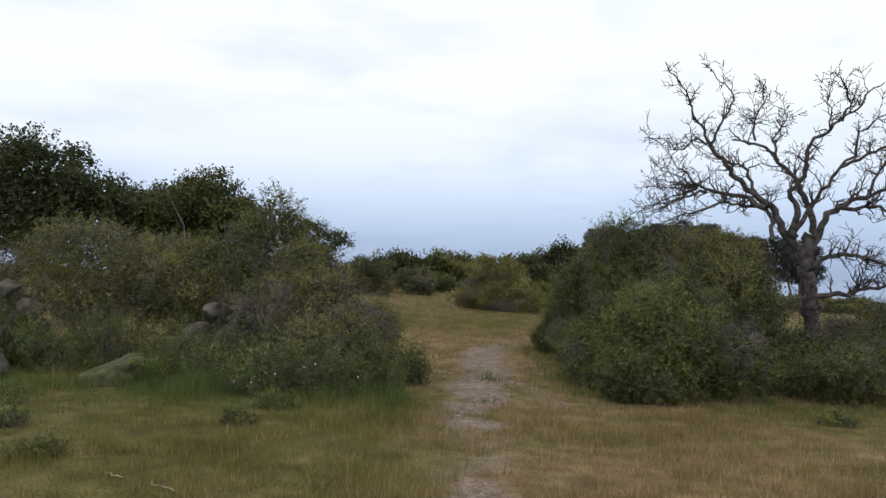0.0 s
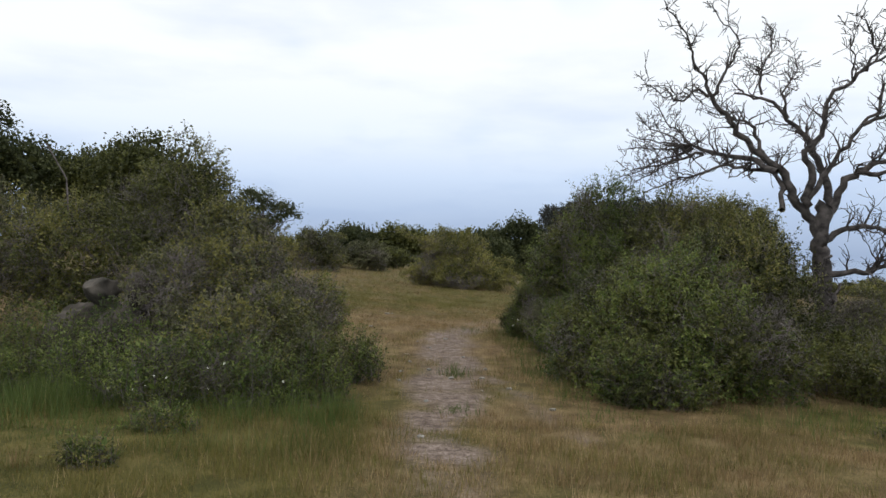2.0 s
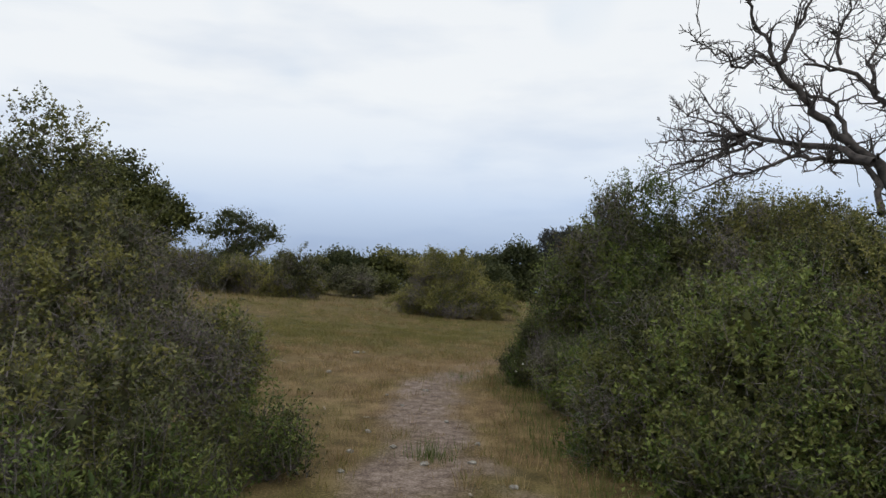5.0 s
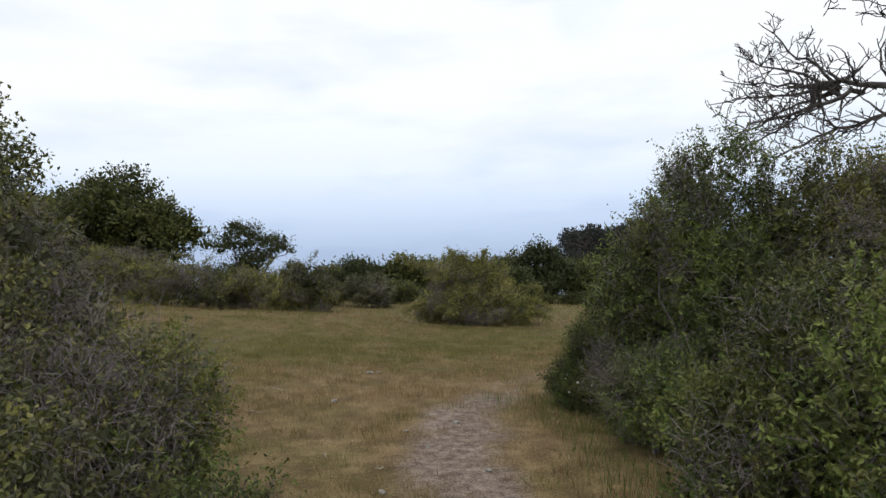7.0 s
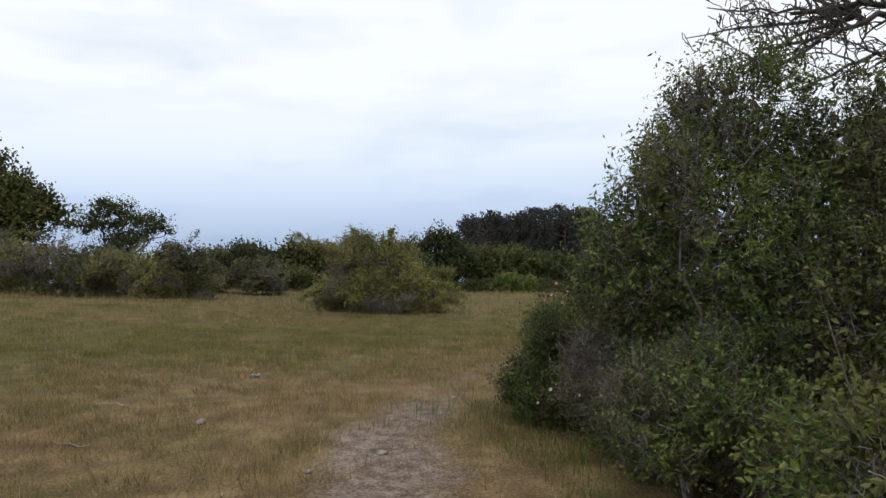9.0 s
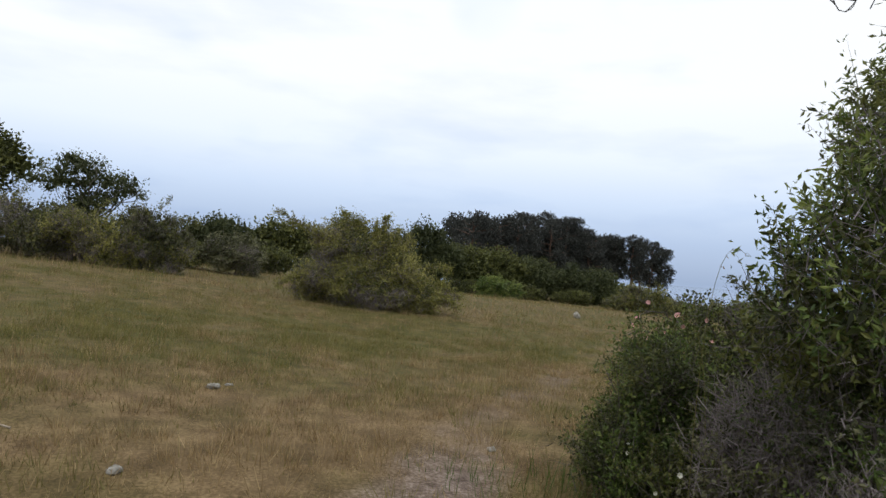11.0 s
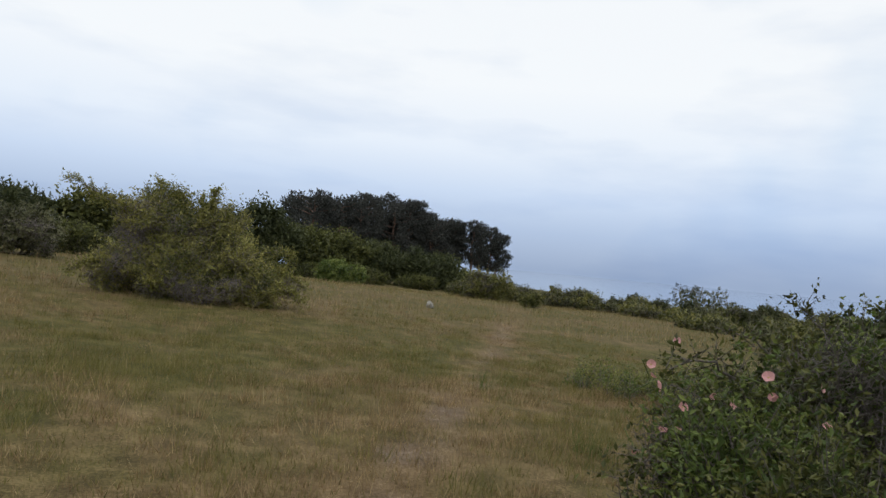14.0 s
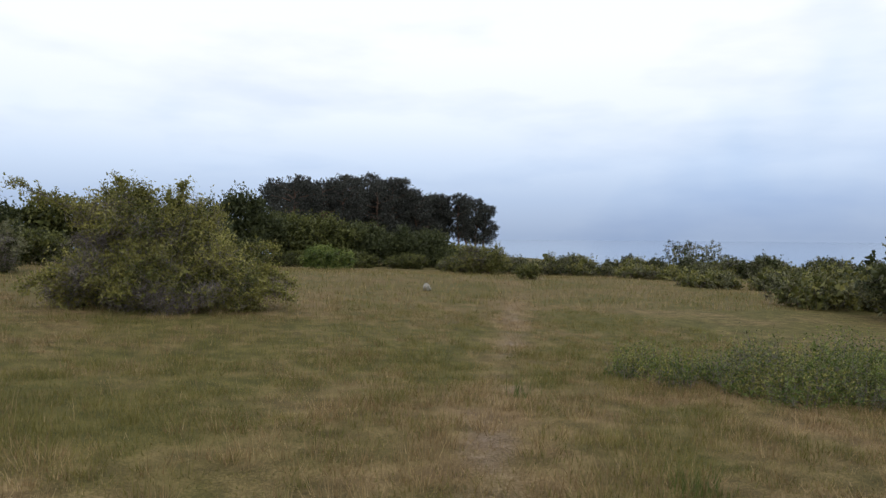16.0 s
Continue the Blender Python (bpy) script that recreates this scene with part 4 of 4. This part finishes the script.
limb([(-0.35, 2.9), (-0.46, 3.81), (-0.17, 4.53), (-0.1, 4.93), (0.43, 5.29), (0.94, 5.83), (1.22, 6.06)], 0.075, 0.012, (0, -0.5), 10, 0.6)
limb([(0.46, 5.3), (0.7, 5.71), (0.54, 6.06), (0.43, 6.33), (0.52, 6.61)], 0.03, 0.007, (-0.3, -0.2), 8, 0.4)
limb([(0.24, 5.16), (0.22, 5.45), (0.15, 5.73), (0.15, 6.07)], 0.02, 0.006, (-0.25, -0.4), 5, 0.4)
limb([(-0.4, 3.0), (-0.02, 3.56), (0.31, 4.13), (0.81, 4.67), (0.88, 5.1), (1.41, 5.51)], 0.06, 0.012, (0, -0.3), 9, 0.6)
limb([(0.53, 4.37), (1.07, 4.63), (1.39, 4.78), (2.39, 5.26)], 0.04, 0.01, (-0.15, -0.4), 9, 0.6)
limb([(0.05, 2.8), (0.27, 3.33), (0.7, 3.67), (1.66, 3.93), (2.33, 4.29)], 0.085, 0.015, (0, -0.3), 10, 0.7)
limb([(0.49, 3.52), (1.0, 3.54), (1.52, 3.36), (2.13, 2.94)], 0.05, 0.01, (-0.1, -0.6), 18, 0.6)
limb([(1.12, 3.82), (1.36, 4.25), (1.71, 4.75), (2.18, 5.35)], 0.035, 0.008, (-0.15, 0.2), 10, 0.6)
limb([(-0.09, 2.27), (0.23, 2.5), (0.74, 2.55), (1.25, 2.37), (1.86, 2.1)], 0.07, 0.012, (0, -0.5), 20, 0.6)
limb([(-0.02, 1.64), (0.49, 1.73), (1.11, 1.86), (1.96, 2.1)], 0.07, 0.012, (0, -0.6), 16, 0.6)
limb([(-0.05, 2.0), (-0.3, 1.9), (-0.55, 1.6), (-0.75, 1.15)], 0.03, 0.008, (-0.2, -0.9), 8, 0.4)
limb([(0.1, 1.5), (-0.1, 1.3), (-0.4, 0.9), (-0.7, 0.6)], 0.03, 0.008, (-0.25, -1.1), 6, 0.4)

# ---- far bushes on the horizon side ----
for k, (sx, sy, r, h) in enumerate([(57.0, 65.5, 3.8, 4.6), (35.3, 58.5, 2.2, 2.2), (35.6, 51.6, 1.8, 1.2), (36.5, 47.8, 2.4, 1.3), (49.5, 51.9, 1.6, 2.1), (34.0, 39.5, 2.2, 1.3), (34.6, 35.6, 2.0, 2.0), (31.0, 42.0, 1.6, 1.0),
                                           (43.5, 61.0, 1.2, 1.9), (40.0, 64.0, 1.6, 1.7), (37.0, 70.0, 2.0, 1.8), (33.0, 70.0, 1.6, 1.9), (47.0, 58.0, 1.8, 1.6), (52.0, 58.0, 2.0, 1.7), (46.0, 48.0, 2.0, 1.6), (42.0, 43.0, 2.2, 1.7), (31.0, 29.5, 2.0, 1.8), (40.0, 38.0, 2.2, 1.8), (54.5, 50.0, 2.0, 2.2), (23.8, 27.6, 1.9, 3.0), (25.5, 31.5, 2.4, 1.3), (28.5, 33.0, 2.2, 1.7)]):
    f = 0.68 if k in (1, 2, 3, 5, 7, 12, 14, 15, 16, 17) else 0.95
    shrub("hawthorn_shrub", sx, sy, [(0, 0, h * f * 0.4, r * 0.85, r, h * f * 0.52), (r * 0.6, 0, h * f * 0.25, r * 0.7, r * 0.8, h * f * 0.38)], LEAF_OAK if k in (0, 4, 6, 8, 9, 10, 11, 18, 19) else LEAF_OLIVE,
          "dark rounded shrub at the meadow's far edge" if k in (0, 4, 6, 8, 9, 10, 11, 18, 19) else "low olive shrub at the meadow's far edge", "shrub", "far shrubs", 420, 10, 0.17, 0.6, 0.3, 0.12, TWIG, 160 + k, second=LEAF_GREY, share=0.4, keep=0.66)
for k, (sx, sy, r, h) in enumerate([(8.35, 22.8, 0.55, 0.28), (9.3, 22.5, 0.5, 0.48), (9.1, 21.6, 0.55, 0.34), (10.1, 21.9, 0.7, 0.68), (11.2, 22.2, 0.8, 0.6), (10.5, 20.9, 0.65, 0.6), (9.5, 20.4, 0.5, 0.3), (8.8, 22.1, 0.5, 0.26), (9.8, 21.2, 0.55, 0.4), (8.0, 23.4, 0.4, 0.2), (9.8, 22.8, 0.5, 0.42), (10.9, 21.5, 0.6, 0.55)]):
    shrub("blackthorn_shrub", sx, sy, [(0, 0, h * 0.25, r * 1.1, r * 0.8, h * 0.55), (r * 0.9, 0.15, h * 0.15, r * 0.8, r * 0.6, h * 0.42), (-r * 0.9, -0.1, h * 0.1, r * 0.8, r * 0.6, h * 0.38), (r * 0.2, 0.3, h * 0.4, r * 0.4, r * 0.4, h * 0.45)], LEAF_GREEN if k != 1 else LEAF_GREY,
          "low spreading green thorn patch in the grass" if k != 1 else "low grey twiggy thorn patch in the grass", "shrub", "low patches in the grass", 420, 12, 0.05, 0.42, 0.2, 0.03 if k != 1 else 0.5, GREY_TWIG, 180 + k, up=1.2, sprigs=0.5, inner=0.3, keep=0.5, second=LEAF_YELLOW, share=0.22)


for k in range(26):
    f = (k + 0.5 * math.sin(k * 5.3)) / 25
    sx, sy = 27.5 + 27 * f, 62.0 - 9.0 * f + 1.6 * math.sin(k * 3.1)
    h, r = 1.25 + 0.5 * math.sin(k * 2.3), 1.5 + 0.5 * math.sin(k * 1.7)
    shrub("hawthorn_shrub", sx, sy, [(0, 0, h * 0.35, r, r, h * 0.5), (r * 0.7, 0.2, h * 0.25, r * 0.7, r * 0.7, h * 0.38), (-r * 0.3, 0, h * 0.6, r * 0.5, r * 0.5, h * 0.35)], (LEAF_OLIVE, LEAF_GREY, LEAF_OAK)[k % 3],
          ("low olive shrub at the meadow's far edge", "low grey-green shrub at the meadow's far edge", "low dark shrub at the meadow's far edge")[k % 3], "shrub", "far shrubs", 330, 10, 0.15, 0.6, 0.3, 0.2, GREY_TWIG, 600 + k, second=LEAF_GREY, share=0.4, stems=4)


# ---- stones ----
def stone(name, x, y, z, sx, sy, sz, seed, mat, label, group=""):
    """A weathered boulder: a ball cut by a few flat faces, then roughened."""
    rng = np.random.default_rng(seed)
    bm = bmesh.new()
    bmesh.ops.create_icosphere(bm, subdivisions=4, radius=1.0)
    cuts = [(unit(rng.normal(size=3)), rng.uniform(0.6, 0.85)) for _ in range(9)]
    for v in bm.verts:
        p = np.array(v.co)
        for n, d in cuts:
            over = p @ n - d
            if over > 0:
                p = p - n * over * 0.9
        p = p * (1 + 0.16 * noise.noise(Vector(p * 1.9 + seed)) + 0.07 * noise.noise(Vector(p * 6 + seed)) + 0.03 * noise.noise(Vector(p * 16 + seed)))
        v.co = Vector(p * np.array([sx, sy, sz]))
    me = bpy.data.meshes.new(name)
    bm.to_mesh(me)
    bm.free()
    for f in me.polygons:
        f.use_smooth = True
    ob = link(name, me, mat)
    ob.location, ob.rotation_euler = (x, y, z), (0, 0, rng.uniform(0, 6.28))
    return tagged(ob, label, "stone", group)


G3 = "old field stones in the thicket"
for k, (sx, sy, top, a, b, c) in enumerate([(-3.16, 11.5, 1.0, 0.2, 0.2, 0.3), (-3.66, 11.5, 0.9, 0.26, 0.2, 0.22), (-3.4, 11.65, 0.5, 0.55, 0.35, 0.5), (-2.7, 11.6, 0.35, 0.35, 0.35, 0.4),
                                           (-4.1, 11.7, 0.5, 0.4, 0.4, 0.5), (-7.4, 11.9, 1.2, 0.22, 0.25, 0.2), (-7.0, 11.9, 0.9, 0.24, 0.25, 0.25), (-7.2, 12.0, 0.6, 0.6, 0.45, 0.6), (-8.0, 11.9, 1.0, 0.36, 0.3, 0.7)]):
    stone("field_stone", sx, sy, top - c * 0.85, a, b, c, 200 + k, STONE, "grey lichen-covered field stone in the old heap", G3)
stone("mossy_boulder", -4.7, 10.4, float(gz(-4.7, 10.4)) + 0.08, 0.62, 0.42, 0.34, 220, MOSS, "low rounded boulder grown over with moss", G3)
stone("field_stone", -6.6, 10.3, float(gz(-6.6, 10.3)) + 0.18, 0.3, 0.3, 0.28, 221, STONE, "pale rounded field stone in the grass", G3)
stone("field_stone", 12.4, 38.1, float(gz(12.4, 38.1)) + 0.10, 0.24, 0.16, 0.16, 222, PALE_STONE, "small pale stone lying in the meadow")
for k, (sx, sy, r) in enumerate([(-0.03, 18.9, 0.08), (0.1, 19.05, 0.04), (-0.35, 16.6, 0.06), (2.1, 17.4, 0.05), (0.35, 13.3, 0.045), (0.62, 12.7, 0.05), (1.25, 13.8, 0.04), (0.9, 12.1, 0.055), (1.5, 12.9, 0.05), (0.15, 11.8, 0.045), (0.75, 14.6, 0.04), (1.6, 11.4, 0.05), (0.45, 10.4, 0.04), (1.1, 15.5, 0.045), (0.3, 8.6, 0.04), (1.9, 10.2, 0.05), (0.55, 15.2, 0.035), (1.35, 12.2, 0.045), (0.2, 12.5, 0.05)]):
    stone("pebble", sx, sy, float(gz(sx, sy)) + r * 0.2, r, r * 0.75, r * 0.45, 230 + k, PALE_STONE, "small pale stone lying on the trodden path", "pebbles on the path")

# ---- grass ----
def blades(name, mat, label, n, x0, x1, y0, y1, h0, h1, w, seed, chance, lean=0.5):
    """Grass blades as one sward, each a leaning tapering blade; chance(x, y) thins them out."""
    rng = np.random.default_rng(seed)
    x, y = rng.uniform(x0, x1, n), rng.uniform(y0, y1, n)
    ok = rng.random(n) < chance(x, y) * np.clip(0.7 + 0.7 * patchy(x, y, 0.45, 9), 0.1, 1)
    x, y = x[ok], y[ok]
    n = len(x)
    h = rng.uniform(h0, h1, n) * np.clip(0.8 + 0.6 * patchy(x, y, 0.7, 8), 0.3, 1.8)
    a, l = rng.uniform(0, 6.28, n), rng.uniform(0.1, lean, n)
    p = np.stack([x, y, gz(x, y) - 0.01], -1)
    side = np.stack([np.cos(a), np.sin(a), 0 * a], -1) * (w * rng.uniform(0.7, 1.3, n))[:, None] * 0.5
    b = rng.uniform(0, 6.28, n)
    d = np.stack([np.cos(b) * l, np.sin(b) * l, 1 + 0 * b], -1) * h[:, None]
    v = np.stack([p - side, p + side, p + d], 1).reshape(-1, 3)
    i = np.arange(n)[:, None] * 3
    me = mesh_np(name, v, i + np.array([[0, 1, 2]]))
    return tagged(link(name, me, mat), label, "grass", kind="stuff")


def off_path(x, y):
    return np.clip(1 - 1.15 * worn(x, y), 0.02, 1)


blades("grass_sward", GRASS, "short olive meadow grass", 260000, -9, 13, 2.4, 31, 0.04, 0.13, 0.006, 301, lambda x, y: off_path(x, y) * np.clip(green(x, y) + 0.15, 0, 1))
blades("dry_grass_sward", STRAW, "short dry straw-coloured meadow grass", 240000, -9, 13, 2.4, 31, 0.04, 0.13, 0.005, 302, lambda x, y: off_path(x, y) * np.clip(1.0 - green(x, y), 0.08, 1))
blades("grass_by_path", GRASS, "short olive grass beside the path", 110000, -3.5, 4.5, 2.4, 9.5, 0.04, 0.14, 0.005, 303, lambda x, y: off_path(x, y) * np.clip(green(x, y) + 0.1, 0, 1))
blades("dry_grass_by_path", STRAW, "short dry grass beside the path", 110000, -2.5, 4.5, 2.4, 9.5, 0.04, 0.15, 0.005, 304, lambda x, y: off_path(x, y) * np.clip(1.0 - green(x, y), 0.08, 1))
blades("grass_by_track", GRASS, "short olive grass beside the faint track", 150000, -2.5, 10, 15.0, 26, 0.03, 0.10, 0.006, 310, lambda x, y: off_path(x, y) * np.clip(green(x, y) + 0.1, 0, 1), 0.9)
blades("dry_grass_by_track", STRAW, "short dry grass beside the faint track", 150000, -2.5, 10, 15.0, 26, 0.03, 0.11, 0.006, 311, lambda x, y: off_path(x, y) * np.clip(1.0 - green(x, y), 0.08, 1), 0.9)
blades("dry_grass_stalks", STRAW, "thin dry grass stalks with seed heads", 9000, -9, 13, 3, 33, 0.16, 0.36, 0.0045, 305, lambda x, y: off_path(x, y) * 0.7, 0.35)
blades("far_dry_grass", STRAW, "dry grass on the far meadow", 50000, -16, 40, 31, 64, 0.10, 0.32, 0.016, 306, lambda x, y: 0.5 + 0 * x)
blades("far_grass", GRASS, "olive grass on the far meadow", 50000, -16, 40, 31, 64, 0.10, 0.26, 0.018, 307, lambda x, y: green(x, y))
blades("tall_grass", LUSH, "tall lush grass at the thicket's foot", 90000, -9, 0.2, 7.4, 12.0, 0.08, 0.36, 0.007, 308, lambda x, y: np.exp(-((y - 9.5) / 1.1) ** 2) * np.clip(0.55 + 0.9 * patchy(x, y, 0.8, 12), 0, 1) * np.clip((-0.2 - x) * 2, 0, 1))
blades("tall_grass", LUSH, "tall lush grass along the hawthorn shrubs", 24000, 2.0, 11, 8.6, 17.5, 0.12, 0.34, 0.007, 309, lambda x, y: np.where(x > 4, np.exp(-((y - 9.9) / 0.6) ** 2), np.exp(-((x - 2.4) / 0.35) ** 2)) * (y < 17))


def tussocks(name, mat, label, clumps, per, x0, x1, y0, y1, h0, h1, w, r, seed, chance):
    """Grass in separate clumps whose blades fan outwards."""
    rng = np.random.default_rng(seed)
    x, y = rng.uniform(x0, x1, clumps), rng.uniform(y0, y1, clumps)
    ok = rng.random(clumps) < chance(x, y) * np.clip(0.5 + 1.0 * patchy(x, y, 2.2, 14), 0.04, 1)
    x, y = x[ok], y[ok]
    k = len(x)
    big = rng.uniform(0.5, 1.3, (k, 1))
    a, f = rng.uniform(0, 6.28, (k, per)), np.sqrt(rng.random((k, per)))
    bx, by = x[:, None] + np.cos(a) * f * r * big, y[:, None] + np.sin(a) * f * r * big
    h = rng.uniform(h0, h1, (k, per)) * big
    p = np.stack([bx, by, gz(bx, by) - 0.01], -1).reshape(-1, 3)
    out = a + rng.normal(size=a.shape) * 0.6
    l = f * rng.uniform(0.2, 0.9, a.shape)
    d = (np.stack([np.cos(out) * l, np.sin(out) * l, np.ones_like(l)], -1) * h[..., None]).reshape(-1, 3)
    s = rng.uniform(0, 6.28, len(p))
    side = np.stack([np.cos(s), np.sin(s), 0 * s], -1) * w * 0.5
    v = np.stack([p - side, p + side, p + d], 1).reshape(-1, 3)
    me = mesh_np(name, v, np.arange(len(p))[:, None] * 3 + np.array([[0, 1, 2]]))
    return tagged(link(name, me, mat), label, "grass", kind="stuff")


tussocks("dry_grass_tussocks", STRAW, "pale dry grass tufts over the meadow", 5200, 26, -9, 14, 3, 36, 0.07, 0.20, 0.006, 0.11, 340, lambda x, y: off_path(x, y) * np.clip(1.15 - green(x, y), 0.15, 1))
tussocks("green_grass_tussocks", GRASS, "olive grass tufts over the meadow", 5200, 26, -9, 14, 3, 36, 0.06, 0.17, 0.006, 0.12, 341, lambda x, y: off_path(x, y) * np.clip(green(x, y) + 0.1, 0.1, 1))
tussocks("path_grass_tussocks", STRAW, "short dry tufts on the trodden ground", 900, 16, -1.5, 4, 8, 20, 0.03, 0.09, 0.005, 0.07, 342, lambda x, y: np.clip(worn(x, y) * 1.3, 0, 0.7))


# ---- roses, stalks and small flowers ----
def flower(name, x, y, z, r, mat, label, category, group, seed, petals=5, face=(-0.6, -0.7, 0.35)):
    """An open flower: cupped petals round a yellow eye, on a short green stalk."""
    rng = np.random.default_rng(seed)
    thing = new(name)
    thing.matrix_world = look((x, y, z), tuple(np.array((x, y, z)) - unit(np.array(face) + rng.normal(size=3) * 0.6)))
    tagged(thing, label, category, group)
    for k in range(petals):
        a = 2 * math.pi * k / petals + rng.uniform(-0.1, 0.1)
        rim = []
        for f, wdt, lift in ((0.12, 0.12, 0.0), (0.5, 0.5, 0.15), (0.85, 0.6, 0.42), (0.95, 0.25, 0.58)):
            rim.append((f * r, wdt * r, lift * r))
        v = []
        for f, wdt, lift in rim:
            for sgn in (-1, 1):
                v.append((math.cos(a) * f - sgn * math.sin(a) * wdt, math.sin(a) * f + sgn * math.cos(a) * wdt, lift + 0.004 * k / petals))
        me = mesh_np("petal", v, [[0, 1, 3, 2], [2, 3, 5, 4], [4, 5, 7, 6]], True)
        link("petal", me, mat, thing)
    bm = bmesh.new()
    bmesh.ops.create_icosphere(bm, subdivisions=1, radius=r * 0.22)
    me = bpy.data.meshes.new("eye")
    bm.to_mesh(me)
    bm.free()
    link("eye", me, EYE_YELLOW, thing, "yellow centre")
    link("stalk", tubes_mesh("stalk", [crooked((0, 0, 0), (0.01, -0.03, -0.16), 0.003, 0.003, rng, 4)], 4), LUSH, thing)
    return thing


EYE_YELLOW = leaf_material("flower_eye", [(0.2, (0.45, 0.33, 0.08)), (0.8, (0.6, 0.45, 0.12))])
frng = np.random.default_rng(9)
for k in range(27):
    a, h = frng.uniform(2.3, 4.3), frng.uniform(0.25, 1.25)
    rr = (0.56 if h < 0.8 else 0.46) + frng.uniform(0.0, 0.12)
    fx, fy = 3.62 + math.cos(a) * rr, 17.0 + math.sin(a) * rr * 0.9
    flower("rose_flower", fx, fy, float(gz(fx, fy)) + h, frng.uniform(0.015, 0.023), PETAL, "open pale pink dog rose flower", "flower", "dog rose flowers", 400 + k)
for k in range(13):
    if k < 8:
        fx, fy, fz = frng.uniform(-2.9, -0.6), frng.uniform(9.05, 9.4), frng.uniform(0.2, 0.5)
    else:
        fx, fy, fz = frng.uniform(2.35, 2.75), frng.uniform(14.2, 16.4), frng.uniform(0.25, 0.7)
    flower("white_flower", fx, fy, float(gz(fx, fy)) + fz, frng.uniform(0.009, 0.015), WHITE_PETAL, "small white flower among the weeds", "flower", "white flowers", 440 + k, 6)


def stalk(x, y, top, over, seed):
    """A tall arching grass stalk with a drooping seed head."""
    rng = np.random.default_rng(seed)
    thing = new("grass_stalk")
    thing.location = (x, y, float(gz(x, y)))
    tagged(thing, "tall dry arching grass stalk with drooping head", "grass stalk", "tall grass stalks")
    t = np.linspace(0, 1, 14)
    line = np.c_[over[0] * t ** 2.4, over[1] * t ** 2.4, top * np.sin(t * 1.75) / 0.99, 0.0022 - 0.0010 * t]
    link("stem", tubes_mesh("stem", [line], 4), GRASS, thing)
    p = np.repeat(line[9:, :3], 5, 0) + rng.normal(size=(25, 3)) * 0.005
    link("seed_head", leaf_mesh("seed_head", p, np.tile(unit(np.array([over[0], over[1], -0.4])), (25, 1)) + rng.normal(size=(25, 3)) * 0.2, 0.02, 0.2, rng), STRAW, thing)["kind"] = "stuff"


for k, (sx, sy, top, ox, oy) in enumerate([(2.62, 15.7, 1.62, 0.3, 0.05), (2.75, 15.75, 1.25, -0.2, 0.1), (-1.5, 9.4, 0.75, 0.12, 0.0), (-2.3, 9.3, 0.7, -0.15, 0.0), (-0.75, 9.8, 0.8, 0.1, 0.05), (-3.6, 9.5, 0.8, 0.2, 0.0)]):
    stalk(sx, sy, top, (ox, oy), 470 + k)


def stick(x, y, length, r, seed, label, rise=0.02):
    rng = np.random.default_rng(seed)
    a = rng.uniform(0, 6.28)
    z = float(gz(x, y))
    e = (x + math.cos(a) * length, y + math.sin(a) * length)
    me = tubes_mesh("stick", [crooked((x, y, z + r), (*e, float(gz(*e)) + r + rise), r, r * 0.6, rng, 5, 0.05)], 6)
    tagged(link("stick", me, PALE_WOOD), label, "stick", "fallen sticks")


PALE_WOOD = bark_material("bleached_wood", (0.24, 0.19, 0.14), (0.48, 0.42, 0.34), 12)
for k, (sx, sy, ln) in enumerate([(-0.2, 14.3, 0.12), (0.0, 14.9, 0.10), (0.35, 13.9, 0.09), (-2.1, 5.2, 0.4), (-2.5, 5.3, 0.25), (0.9, 12.9, 0.1), (-1.4, 16.2, 0.35), (-1.1, 17.3, 0.3), (1.2, 11.2, 0.12)]):
    stick(sx, sy, ln, 0.007, 490 + k, "short bleached stick lying in the grass")

# ---- grass tufts on the worn ground ----
for k, (tx, ty, tr) in enumerate([(1.85, 16.7, 0.32), (0.75, 9.9, 0.2), (0.95, 12.3, 0.18), (2.1, 12.6, 0.3), (5.6, 22.6, 0.12), (4.9, 19.6, 0.2)]):
    blades("grass_tuft", LUSH, "green grass tuft on the worn ground", 900 if k != 4 else 350, tx - 2 * tr, tx + 2 * tr, ty - 2 * tr, ty + 2 * tr, 0.06, 0.2 if k != 4 else 0.42, 0.006, 320 + k,
           lambda x, y: np.exp(-(((x - tx) ** 2 + (y - ty) ** 2) / tr ** 2)))
